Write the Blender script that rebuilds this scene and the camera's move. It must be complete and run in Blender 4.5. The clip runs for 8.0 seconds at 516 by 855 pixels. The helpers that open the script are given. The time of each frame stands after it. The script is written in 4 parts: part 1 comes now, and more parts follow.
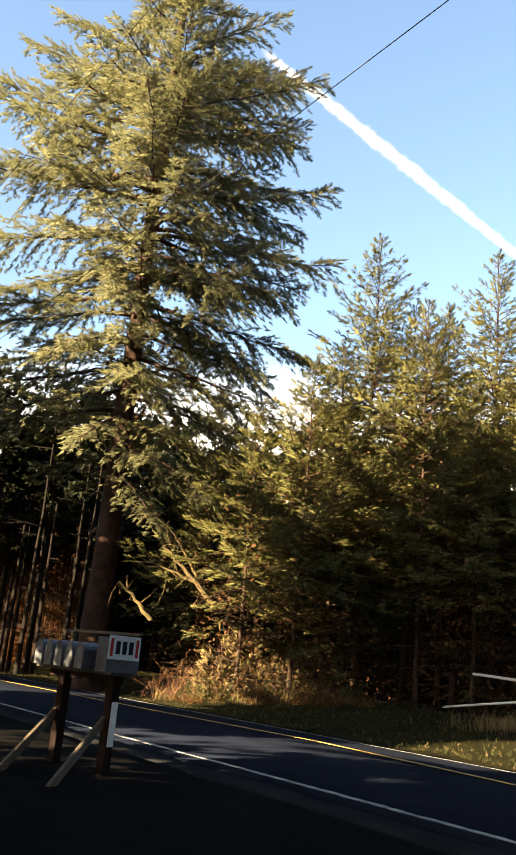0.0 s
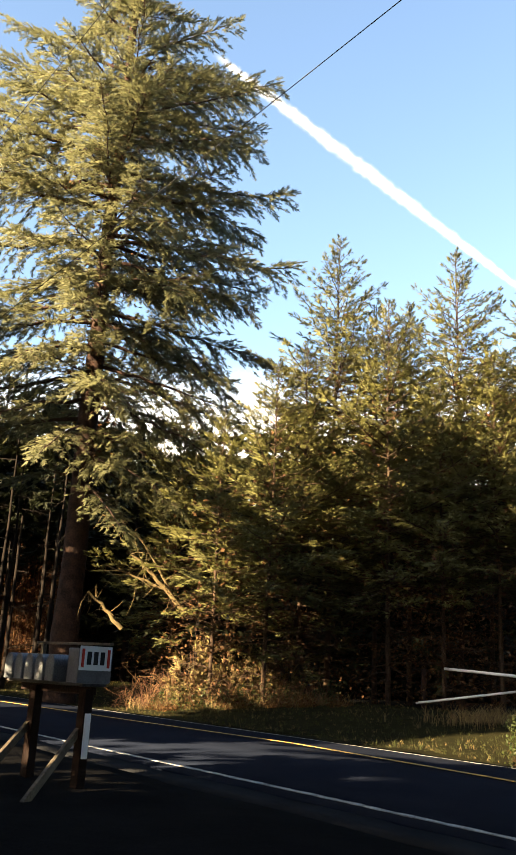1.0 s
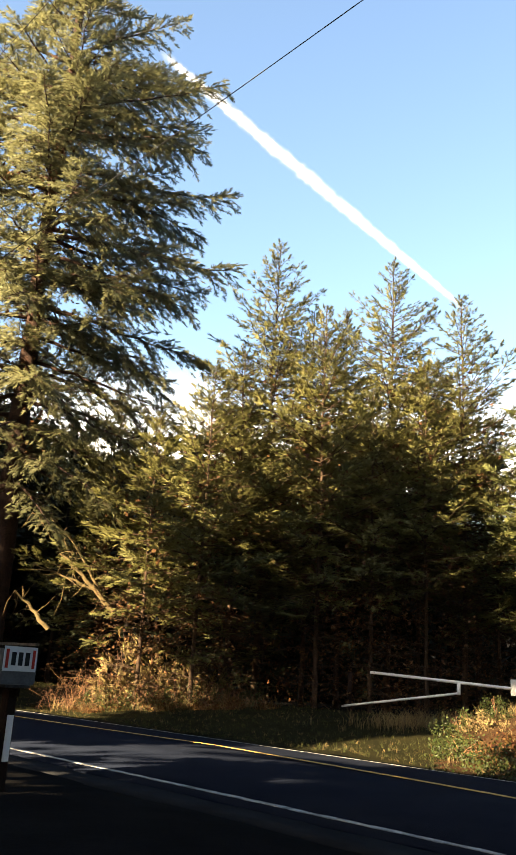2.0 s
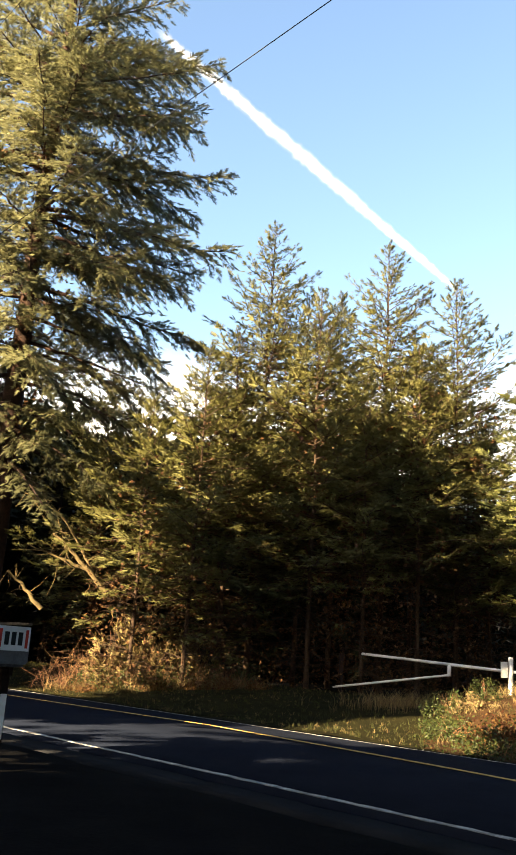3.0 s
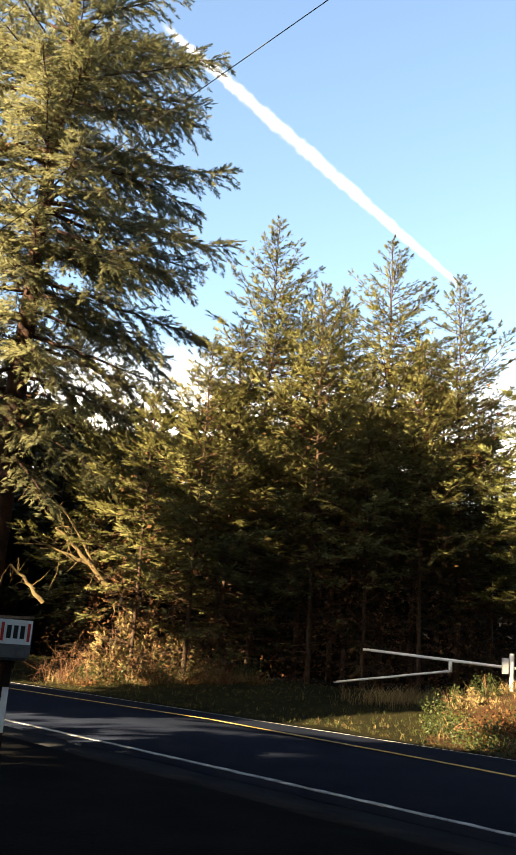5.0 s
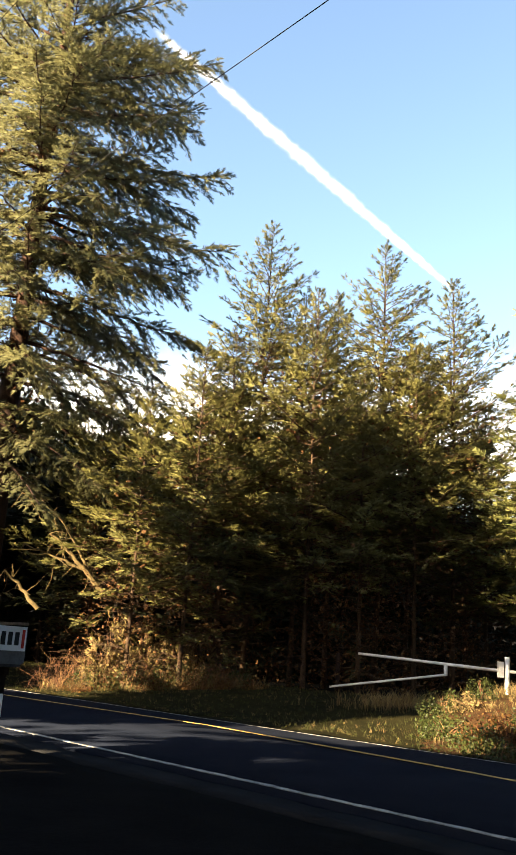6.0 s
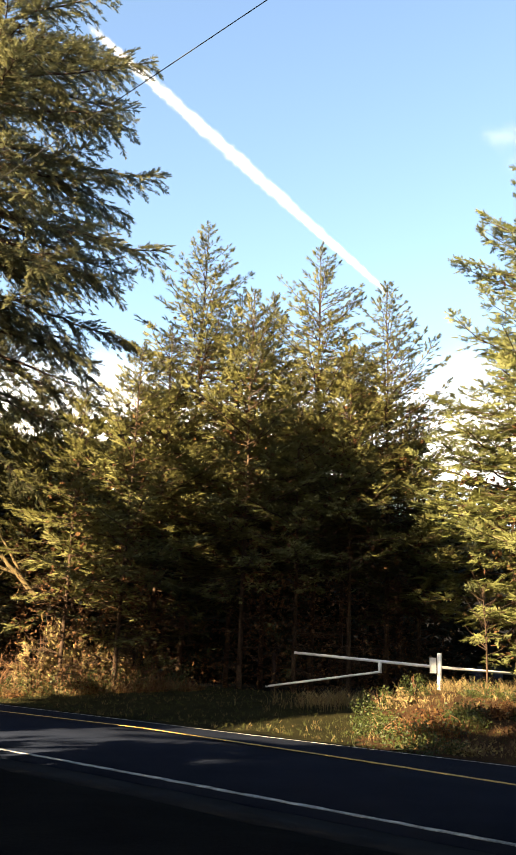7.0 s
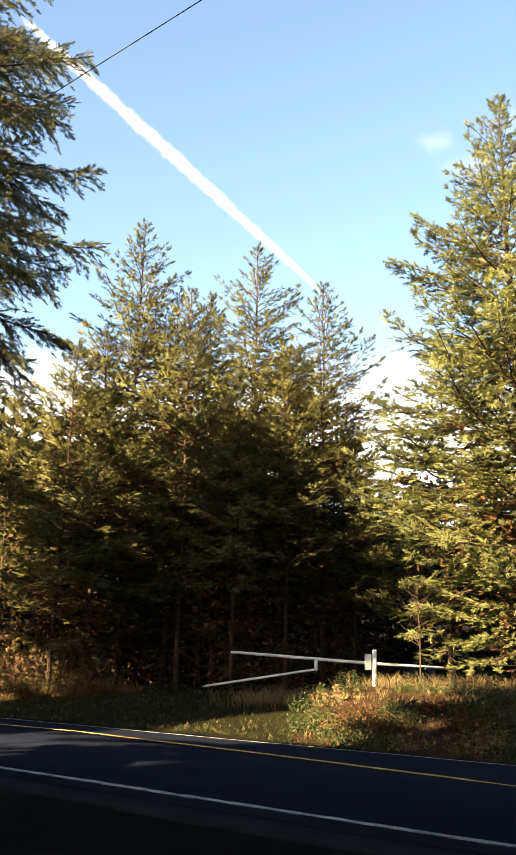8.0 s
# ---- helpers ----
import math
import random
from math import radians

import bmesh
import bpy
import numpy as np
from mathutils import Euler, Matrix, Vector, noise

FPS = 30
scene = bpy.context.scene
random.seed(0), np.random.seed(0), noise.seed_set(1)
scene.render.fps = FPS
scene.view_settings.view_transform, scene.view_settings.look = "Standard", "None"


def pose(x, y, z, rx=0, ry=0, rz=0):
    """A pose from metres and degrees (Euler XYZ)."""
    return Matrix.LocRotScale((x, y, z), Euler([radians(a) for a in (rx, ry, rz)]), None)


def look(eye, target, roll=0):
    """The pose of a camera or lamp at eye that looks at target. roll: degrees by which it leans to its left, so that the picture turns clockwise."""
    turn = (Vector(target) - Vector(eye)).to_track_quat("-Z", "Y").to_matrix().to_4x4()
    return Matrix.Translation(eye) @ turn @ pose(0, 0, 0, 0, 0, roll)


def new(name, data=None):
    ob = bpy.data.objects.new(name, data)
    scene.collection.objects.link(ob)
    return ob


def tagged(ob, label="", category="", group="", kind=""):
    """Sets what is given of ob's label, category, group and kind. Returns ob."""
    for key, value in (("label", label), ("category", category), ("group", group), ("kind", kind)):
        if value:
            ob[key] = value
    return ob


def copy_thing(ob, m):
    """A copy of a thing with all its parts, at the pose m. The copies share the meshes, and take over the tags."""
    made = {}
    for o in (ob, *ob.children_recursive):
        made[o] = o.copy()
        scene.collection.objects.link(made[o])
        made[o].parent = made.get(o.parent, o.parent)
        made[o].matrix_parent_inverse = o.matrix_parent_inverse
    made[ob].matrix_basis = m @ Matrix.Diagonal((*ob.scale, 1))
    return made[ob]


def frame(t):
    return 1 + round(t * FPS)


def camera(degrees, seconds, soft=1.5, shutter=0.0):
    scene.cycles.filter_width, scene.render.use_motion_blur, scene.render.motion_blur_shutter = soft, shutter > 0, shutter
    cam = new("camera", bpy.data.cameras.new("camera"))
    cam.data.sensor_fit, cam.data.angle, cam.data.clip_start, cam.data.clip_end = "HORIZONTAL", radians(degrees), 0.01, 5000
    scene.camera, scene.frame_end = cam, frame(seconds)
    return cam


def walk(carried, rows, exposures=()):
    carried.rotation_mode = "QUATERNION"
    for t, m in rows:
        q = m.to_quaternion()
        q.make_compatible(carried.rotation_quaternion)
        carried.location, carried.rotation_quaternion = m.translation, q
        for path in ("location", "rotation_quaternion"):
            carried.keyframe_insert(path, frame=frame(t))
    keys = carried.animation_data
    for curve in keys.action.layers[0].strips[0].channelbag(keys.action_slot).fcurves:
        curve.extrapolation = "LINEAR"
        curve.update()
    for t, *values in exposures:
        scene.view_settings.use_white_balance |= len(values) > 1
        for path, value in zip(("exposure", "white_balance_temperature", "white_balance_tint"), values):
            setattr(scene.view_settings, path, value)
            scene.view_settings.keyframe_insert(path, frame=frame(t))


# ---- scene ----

# ================= camera: one eye that turns on the spot =================
EYE = 1.2
cam = camera(33.95, 8.0, soft=1.25)
ROWS = [
    (0.0, 105.750, -5.255, 5.856),
    (0.5, 105.923, -3.381, 5.309),
    (1.0, 106.117, -2.797, 4.096),
    (1.5, 106.691, -2.625, 0.430),
    (3.0, 105.333, -3.572, -1.117),
    (3.5, 104.863, -3.798, -1.433),
    (4.0, 104.838, -4.060, -1.075),
    (4.5, 104.886, -3.967, -0.968),
    (6.0, 105.332, -3.557, -1.339),
    (6.5, 105.506, -3.329, -2.075),
    (7.0, 105.588, -2.328, -5.501),
    (7.5, 105.219, -1.160, -10.177),
    (8.0, 105.678, -1.175, -9.619),
]
walk(cam, [(t, pose(0, 0, EYE, a, b, c)) for t, a, b, c in ROWS], exposures=[(0.0, 3.36, 7200, 8), (8.0, 3.36, 7200, 8)])

# ================= light =================
SUN_AZ, SUN_EL = radians(228), radians(21)   # compass bearing from +y, clockwise
SUN = Vector((math.sin(SUN_AZ) * math.cos(SUN_EL), math.cos(SUN_AZ) * math.cos(SUN_EL), math.sin(SUN_EL)))
world = bpy.data.worlds.new("sky")
scene.world = world
world.use_nodes = True
wn, wl = world.node_tree.nodes, world.node_tree.links
sky = wn.new("ShaderNodeTexSky")
sky.sky_type, sky.sun_disc = "NISHITA", False
sky.sun_elevation, sky.sun_rotation = SUN_EL, SUN_AZ
sky.air_density, sky.dust_density, sky.ozone_density = 1.0, 1.6, 2.0
wl.new(sky.outputs[0], wn["Background"].inputs[0])
wn["Background"].inputs[1].default_value = 0.05
lamp = bpy.data.lights.new("sun", "SUN")
lamp.energy, lamp.angle, lamp.color = 5.0, radians(0.53), (1.0, 0.80, 0.53)
new("sun", lamp).matrix_world = look(SUN * 60, (0, 0, 0))


# ================= materials =================
def material(name, dark, light, scale=8.0, rough=0.85, bump=0.3, fine=6.0, metal=0.0, island=0.0, through_light=0.0, open_needles=0.0, spec=0.15):
    """Two scales of noise between two colours, relief from the finer one, and a change from piece to piece."""
    m = bpy.data.materials.new(name)
    m.use_nodes = True
    nt = m.node_tree
    n, l = nt.nodes, nt.links
    b = n["Principled BSDF"]
    co = n.new("ShaderNodeTexCoord")
    big, small = n.new("ShaderNodeTexNoise"), n.new("ShaderNodeTexNoise")
    big.inputs["Scale"].default_value, big.inputs["Detail"].default_value = scale, 5
    small.inputs["Scale"].default_value, small.inputs["Detail"].default_value = scale * fine, 4
    for t in (big, small):
        l.new(co.outputs["Object"], t.inputs["Vector"])
    add = n.new("ShaderNodeMath")
    add.operation = "ADD"
    half = n.new("ShaderNodeMath")
    half.operation = "MULTIPLY"
    half.inputs[1].default_value = 0.5
    l.new(big.outputs["Fac"], add.inputs[0])
    l.new(small.outputs["Fac"], add.inputs[1])
    l.new(add.outputs[0], half.inputs[0])
    ramp = n.new("ShaderNodeValToRGB")
    ramp.color_ramp.elements[0].position, ramp.color_ramp.elements[1].position = 0.36, 0.64
    ramp.color_ramp.elements[0].color, ramp.color_ramp.elements[1].color = (*dark, 1), (*light, 1)
    l.new(half.outputs[0], ramp.inputs[0])
    colour = ramp.outputs[0]
    if island:
        geo = n.new("ShaderNodeNewGeometry")
        hsv = n.new("ShaderNodeHueSaturation")
        v = n.new("ShaderNodeMapRange")
        v.inputs["To Min"].default_value, v.inputs["To Max"].default_value = 1 - island, 1 + island
        l.new(geo.outputs["Random Per Island"], v.inputs[0])
        l.new(v.outputs[0], hsv.inputs["Value"])
        hue = n.new("ShaderNodeMapRange")
        hue.inputs["To Min"].default_value, hue.inputs["To Max"].default_value = 0.5 - 0.05 * island, 0.5 + 0.05 * island
        l.new(geo.outputs["Random Per Island"], hue.inputs[0])
        l.new(hue.outputs[0], hsv.inputs["Hue"])
        l.new(colour, hsv.inputs["Color"])
        colour = hsv.outputs[0]
    l.new(colour, b.inputs["Base Color"])
    b.inputs["Roughness"].default_value, b.inputs["Metallic"].default_value = rough, metal
    b.inputs["Specular IOR Level"].default_value = spec
    if bump:
        bp = n.new("ShaderNodeBump")
        bp.inputs["Strength"].default_value, bp.inputs["Distance"].default_value = bump, 0.02
        l.new(small.outputs["Fac"], bp.inputs["Height"])
        l.new(bp.outputs[0], b.inputs["Normal"])
    if through_light:
        tr = n.new("ShaderNodeBsdfTranslucent")
        mix = n.new("ShaderNodeMixShader")
        mix.inputs[0].default_value = through_light
        l.new(colour, tr.inputs["Color"])
        l.new(b.outputs[0], mix.inputs[1])
        l.new(tr.outputs[0], mix.inputs[2])
        l.new(mix.outputs[0], n["Material Output"].inputs["Surface"])
        if open_needles:
            # light slips between the needles of a shoot
            clear, gaps = n.new("ShaderNodeBsdfTransparent"), n.new("ShaderNodeMixShader")
            gaps.inputs[0].default_value = open_needles
            l.new(mix.outputs[0], gaps.inputs[1])
            l.new(clear.outputs[0], gaps.inputs[2])
            l.new(gaps.outputs[0], n["Material Output"].inputs["Surface"])
    return m


# Road and shoulder far darker than real asphalt: tree shade is in the colour.
M_SHADE_ASPHALT = material("asphalt", (0.0040, 0.0060, 0.0122), (0.0088, 0.0115, 0.0200), 1.2, 0.95, 0.5, 60, spec=0.04)
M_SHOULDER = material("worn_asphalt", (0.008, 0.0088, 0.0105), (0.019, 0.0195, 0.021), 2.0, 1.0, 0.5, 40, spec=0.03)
M_WHITE_LINE = material("white_road_paint", (0.06, 0.06, 0.06), (0.43, 0.425, 0.4), 5.0, 0.6, 0.2, 8)
M_YELLOW_LINE = material("yellow_road_paint", (0.28, 0.17, 0.045), (0.62, 0.4, 0.12), 4.0, 0.6, 0.2, 8)
# Earth and turf well below their real tone; tree shade is put into them.
M_GROUND = material("shade_darkened_litter", (0.003, 0.0032, 0.0036), (0.0095, 0.0088, 0.0085), 1.5, 1.0, 0.8, 30, spec=0.02)
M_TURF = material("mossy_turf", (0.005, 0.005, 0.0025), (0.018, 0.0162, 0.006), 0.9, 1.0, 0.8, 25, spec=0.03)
M_LITTER = material("bank_leaf_litter", (0.012, 0.007, 0.0045), (0.052, 0.028, 0.013), 1.6, 1.0, 0.9, 18, spec=0.03)
M_GRASS = material("grass", (0.020, 0.024, 0.007), (0.056, 0.056, 0.017), 0.8, 0.8, 0, 10, island=0.45, through_light=0.3)
M_DRY = material("dry_grass", (0.07, 0.048, 0.021), (0.185, 0.135, 0.064), 1.0, 0.8, 0, 10, island=0.4, through_light=0.3)
M_BARK = material("old_bark", (0.009, 0.006, 0.005), (0.046, 0.025, 0.018), 3.0, 0.95, 1.0, 7)
# Bark of background and near-side trees, darkened to stand for deep shade.
M_DARK_BARK = material("shade_darkened_bark", (0.0045, 0.0035, 0.003), (0.014, 0.0095, 0.007), 3.0, 0.95, 1.0, 7)
M_YOUNG_BARK = material("young_bark", (0.016, 0.0095, 0.0062), (0.058, 0.036, 0.023), 5.0, 0.9, 0.6, 6)
M_MOSSY = material("mossy_dead_wood", (0.04, 0.030, 0.014), (0.125, 0.090, 0.042), 4.0, 0.95, 0.8, 7)
M_TWIG = material("bare_twigs", (0.07, 0.036, 0.020), (0.18, 0.096, 0.052), 3.0, 0.9, 0.2, 5, island=0.4)
M_FIR = material("old_fir_needles", (0.076, 0.078, 0.039), (0.150, 0.147, 0.069), 0.6, 0.6, 0, 8, island=0.15, through_light=0.4, open_needles=0.12)
M_YOUNG = material("young_fir_needles", (0.074, 0.073, 0.026), (0.144, 0.136, 0.047), 0.6, 0.6, 0, 8, island=0.15, through_light=0.4, open_needles=0.12)
M_RIGHT = material("spruce_needles", (0.074, 0.080, 0.028), (0.144, 0.148, 0.050), 0.6, 0.6, 0, 8, island=0.15, through_light=0.4, open_needles=0.12)
# Needles of the same trees; their deep shade is put into the colour.
M_SHADE_NEEDLES = material("shade_darkened_needles", (0.006, 0.0082, 0.0036), (0.016, 0.018, 0.007), 0.5, 0.7, 0, 8, island=0.4, through_light=0.2)
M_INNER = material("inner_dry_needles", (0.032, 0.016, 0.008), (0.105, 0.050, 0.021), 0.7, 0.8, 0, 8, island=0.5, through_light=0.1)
M_BROWN_LEAF = material("brown_bracken", (0.04, 0.017, 0.007), (0.115, 0.055, 0.021), 0.8, 0.85, 0, 8, island=0.5, through_light=0.35)
M_RUST = material("rusty_forest_brush", (0.032, 0.012, 0.0045), (0.100, 0.038, 0.014), 0.8, 0.85, 0, 8, island=0.4, through_light=0.35)
M_SHRUB = material("evergreen_shrub_leaf", (0.0142, 0.0232, 0.0075), (0.0465, 0.0510, 0.0142), 1.0, 0.45, 0, 8, island=0.5, through_light=0.2)
M_STRAGGLY = material("straggly_leaf", (0.06, 0.045, 0.020), (0.19, 0.138, 0.060), 1.0, 0.7, 0, 8, island=0.5, through_light=0.3)
M_GALV = material("galvanised_steel", (0.085, 0.09, 0.1), (0.185, 0.192, 0.205), 9.0, 0.5, 0.1, 8, metal=0.3)
M_WHITE_PAINT = material("white_paint", (0.465, 0.465, 0.450), (0.615, 0.615, 0.600), 3.0, 0.5, 0.1, 9)
M_SIGN_WHITE = material("sign_white", (0.76, 0.76, 0.77), (0.83, 0.83, 0.84), 6.0, 0.5, 0.05, 6)
M_SIGN_RED = material("sign_red", (0.50, 0.03, 0.02), (0.62, 0.05, 0.03), 6.0, 0.5, 0.05, 6)
M_SIGN_BLACK = material("sign_black", (0.012, 0.012, 0.014), (0.025, 0.025, 0.03), 6.0, 0.5, 0.05, 6)
M_BOX_GREY = material("grey_plastic", (0.08, 0.082, 0.092), (0.13, 0.133, 0.145), 7.0, 0.55, 0.1, 6)
# Post wood taken nearly to black: the stand's shade is in this colour.
M_POST_WOOD = material("darkened_post_wood", (0.006, 0.0035, 0.003), (0.021, 0.0095, 0.006), 6.0, 0.85, 0.6, 8)
M_PLANK = material("weathered_plank", (0.065, 0.050, 0.036), (0.150, 0.122, 0.090), 5.0, 0.9, 0.6, 8)
M_WIRE = material("cable_black", (0.008, 0.008, 0.009), (0.016, 0.016, 0.018), 2.0, 0.9, 0, 5)
# Shelf board colour, with the shade under the boxes put into it.
M_DARK_SHELF = material("darkened_shelf", (0.018, 0.018, 0.018), (0.045, 0.042, 0.04), 6.0, 0.6, 0.2, 6)


# ================= mesh helpers =================
def raw_mesh(name, verts, faces, mats, smooth=False, normals=None):
    """A mesh from numpy arrays: verts (n, 3) and faces (m, k) of equal size k."""
    me = bpy.data.meshes.new(name)
    verts, faces = np.asarray(verts, np.float32), np.asarray(faces, np.int32)
    k = faces.shape[1]
    me.vertices.add(len(verts))
    me.vertices.foreach_set("co", verts.ravel())
    me.loops.add(faces.size)
    me.loops.foreach_set("vertex_index", faces.ravel())
    me.polygons.add(len(faces))
    me.polygons.foreach_set("loop_start", np.arange(0, faces.size, k, dtype=np.int32))
    if smooth:
        me.polygons.foreach_set("use_smooth", np.ones(len(faces), bool))
    me.update(calc_edges=True)
    if normals is not None:
        # needles shade as the rounded mass that they make up
        me.attributes.new("custom_normal", "FLOAT_VECTOR", "POINT").data.foreach_set("vector", np.asarray(normals, np.float32).ravel())
        me.update()
    me.materials.append(mats)
    return me


def bm_mesh(name, bm, mat):
    me = bpy.data.meshes.new(name)
    bmesh.ops.recalc_face_normals(bm, faces=bm.faces)
    bm.to_mesh(me)
    bm.free()
    me.materials.append(mat)
    return me


def part(name, bm, mat, parent, label=""):
    ob = new(name, bm_mesh(name, bm, mat) if isinstance(bm, bmesh.types.BMesh) else bm)
    ob.parent = parent
    return tagged(ob, label)


def thing(name, where, label, category, group="", turn=0.0):
    ob = new(name)
    ob.matrix_world = pose(*where, 0, 0, turn)
    return tagged(ob, label, category, group)


def box(bm, size, at, bevel=0.0, turn=None):
    m = Matrix.Translation(at) @ (turn or Matrix.Identity(4)) @ Matrix.Diagonal((*size, 1))
    made = bmesh.ops.create_cube(bm, size=1, matrix=m)["verts"]
    if bevel:
        edges = list({e for v in made for e in v.link_edges})
        bmesh.ops.bevel(bm, geom=edges, offset=bevel, segments=2, affect="EDGES", profile=0.6)
    return bm


class Tubes:
    """Collects tapered tubes along lines of points."""

    def __init__(self):
        self.v, self.f, self.n = [], [], 0

    def add(self, pts, radii, sides=6, wobble=0.0, rng=None):
        pts = np.asarray(pts, float)
        radii = np.asarray(radii, float)
        d = np.gradient(pts, axis=0)
        d /= np.linalg.norm(d, axis=1)[:, None] + 1e-9
        ref = np.where(np.abs(d[:, 2:3]) > 0.9, np.array([[1.0, 0, 0]]), np.array([[0, 0, 1.0]]))
        a = np.cross(d, ref)
        a /= np.linalg.norm(a, axis=1)[:, None] + 1e-9
        b = np.cross(d, a)
        ang = np.linspace(0, 2 * np.pi, sides, endpoint=False)
        r = radii[:, None] * np.ones(sides)
        if wobble:
            r = r * (1 + wobble * rng.uniform(-1, 1, r.shape))
        ring = pts[:, None] + r[..., None] * (np.cos(ang)[None, :, None] * a[:, None] + np.sin(ang)[None, :, None] * b[:, None])
        k = len(pts)
        i, j = np.meshgrid(np.arange(k - 1), np.arange(sides), indexing="ij")
        j2 = (j + 1) % sides
        f = np.stack([i * sides + j, i * sides + j2, (i + 1) * sides + j2, (i + 1) * sides + j], -1).reshape(-1, 4)
        self.v.append(ring.reshape(-1, 3))
        self.f.append(f + self.n)
        self.n += k * sides

    def mesh(self, name, mat):
        return raw_mesh(name, np.concatenate(self.v), np.concatenate(self.f), mat, True)


def spray_template(rng, blades, length=0.38, blade=0.17, width=0.05, spread=46, loose=1.0):
    """A flat frond of needles along +x: side plumes to both sides that shorten to the tip, and a spine; every plume is one three-cornered blade."""
    v = []
    for i in range(blades):
        t = (i + 0.5) / blades
        side = 1 if i % 2 else -1
        a = radians(spread * (1 - 0.35 * t)) * side + rng.normal(0, 0.09) * loose
        d = np.array([math.cos(a), math.sin(a), rng.normal(0.02, 0.10) * loose])
        d /= np.linalg.norm(d)
        w = np.array([-d[1], d[0], rng.normal(0, 0.3) * loose])
        w /= np.linalg.norm(w)
        p = np.array([length * t * 0.85, 0, 0.03 * math.sin(3 * t)])
        s = blade * (1.2 - 0.75 * t) * rng.uniform(0.8, 1.15)
        v += [p + w * width * 0.5, p + d * s, p - w * width * 0.5]
    v += [np.array([0, 0.02, 0]), np.array([length * 1.12, 0, 0.01]), np.array([0, -0.02, 0])]
    return np.array(v)


def fan_template(rng, pairs=5, length=0.48, shoot=0.25, width=0.050, angle=54, lift=0.0):
    """A flat fir spray along +x: two crossed broad blades for the needled axis, and pointed shoots in pairs that shorten to the tip."""
    along = np.array([1.0, 0, 0.05])
    shoots = [(np.zeros(3), along, length * 0.9, 0.10, rng.uniform(-0.3, 0.3)), (np.array([0.05, 0, 0]), along, length * 0.8, 0.095, rng.uniform(1.1, 1.8)),
              (np.array([length * 0.62, 0, 0.0]), np.array([1.0, rng.normal(0, 0.12), 0.12]), length * 0.5, width, 0.4)]
    for i in range(pairs):
        for side in (-1, 1):
            t = (i + rng.uniform(0.2, 0.8)) / pairs
            a = radians(angle * (1 - 0.3 * t) + rng.normal(0, 7)) * side
            shoots.append((np.array([length * t * 0.85, 0, 0]), np.array([math.cos(a), math.sin(a), lift + rng.normal(0, 0.2)]), shoot * (1.15 - 0.6 * t) * rng.uniform(0.75, 1.2), width, rng.uniform(-0.9, 0.9)))
    v, nrm = [], []
    for p, d, l, wide, roll in shoots:
        d = d / np.linalg.norm(d)
        w = np.cross(d, [0, 0, 1.0])
        w = w / np.linalg.norm(w) * math.cos(roll) + np.array([0, 0, math.sin(roll)])
        v += [p, p + d * l * 0.4 + w * wide * 0.5, p + d * l, p + d * l * 0.4 - w * wide * 0.5]
        nrm += [np.array([0, 0, 0.5]) + d * 0.45] * 4
    return np.array(v), np.array(nrm)


def leaf_template(rng, leaves, reach=0.2, size=0.07):
    """A loose sprig of broad leaves."""
    v = []
    for i in range(leaves):
        p = rng.normal(0, reach * 0.5, 3)
        d = rng.normal(0, 1, 3) + [0, 0, 0.3]
        d /= np.linalg.norm(d)
        w = np.cross(d, rng.normal(0, 1, 3))
        w /= np.linalg.norm(w)
        s = size * rng.uniform(0.7, 1.3)
        v += [p, p + d * s * 0.55 + w * s * 0.3, p + d * s, p + d * s * 0.45 - w * s * 0.3]
    return np.array(v)


RNG = np.random.default_rng(11)
SPRAYS = [fan_template(RNG) for _ in range(8)]
WIDE = [spray_template(RNG, 9, 0.40, 0.20, 0.125, 55, 2.0) for _ in range(5)]
LEAVES = [leaf_template(RNG, 8, 0.2, 0.095) for _ in range(5)]
BRACKEN = [leaf_template(RNG, 8, 0.25, 0.12) for _ in range(4)]


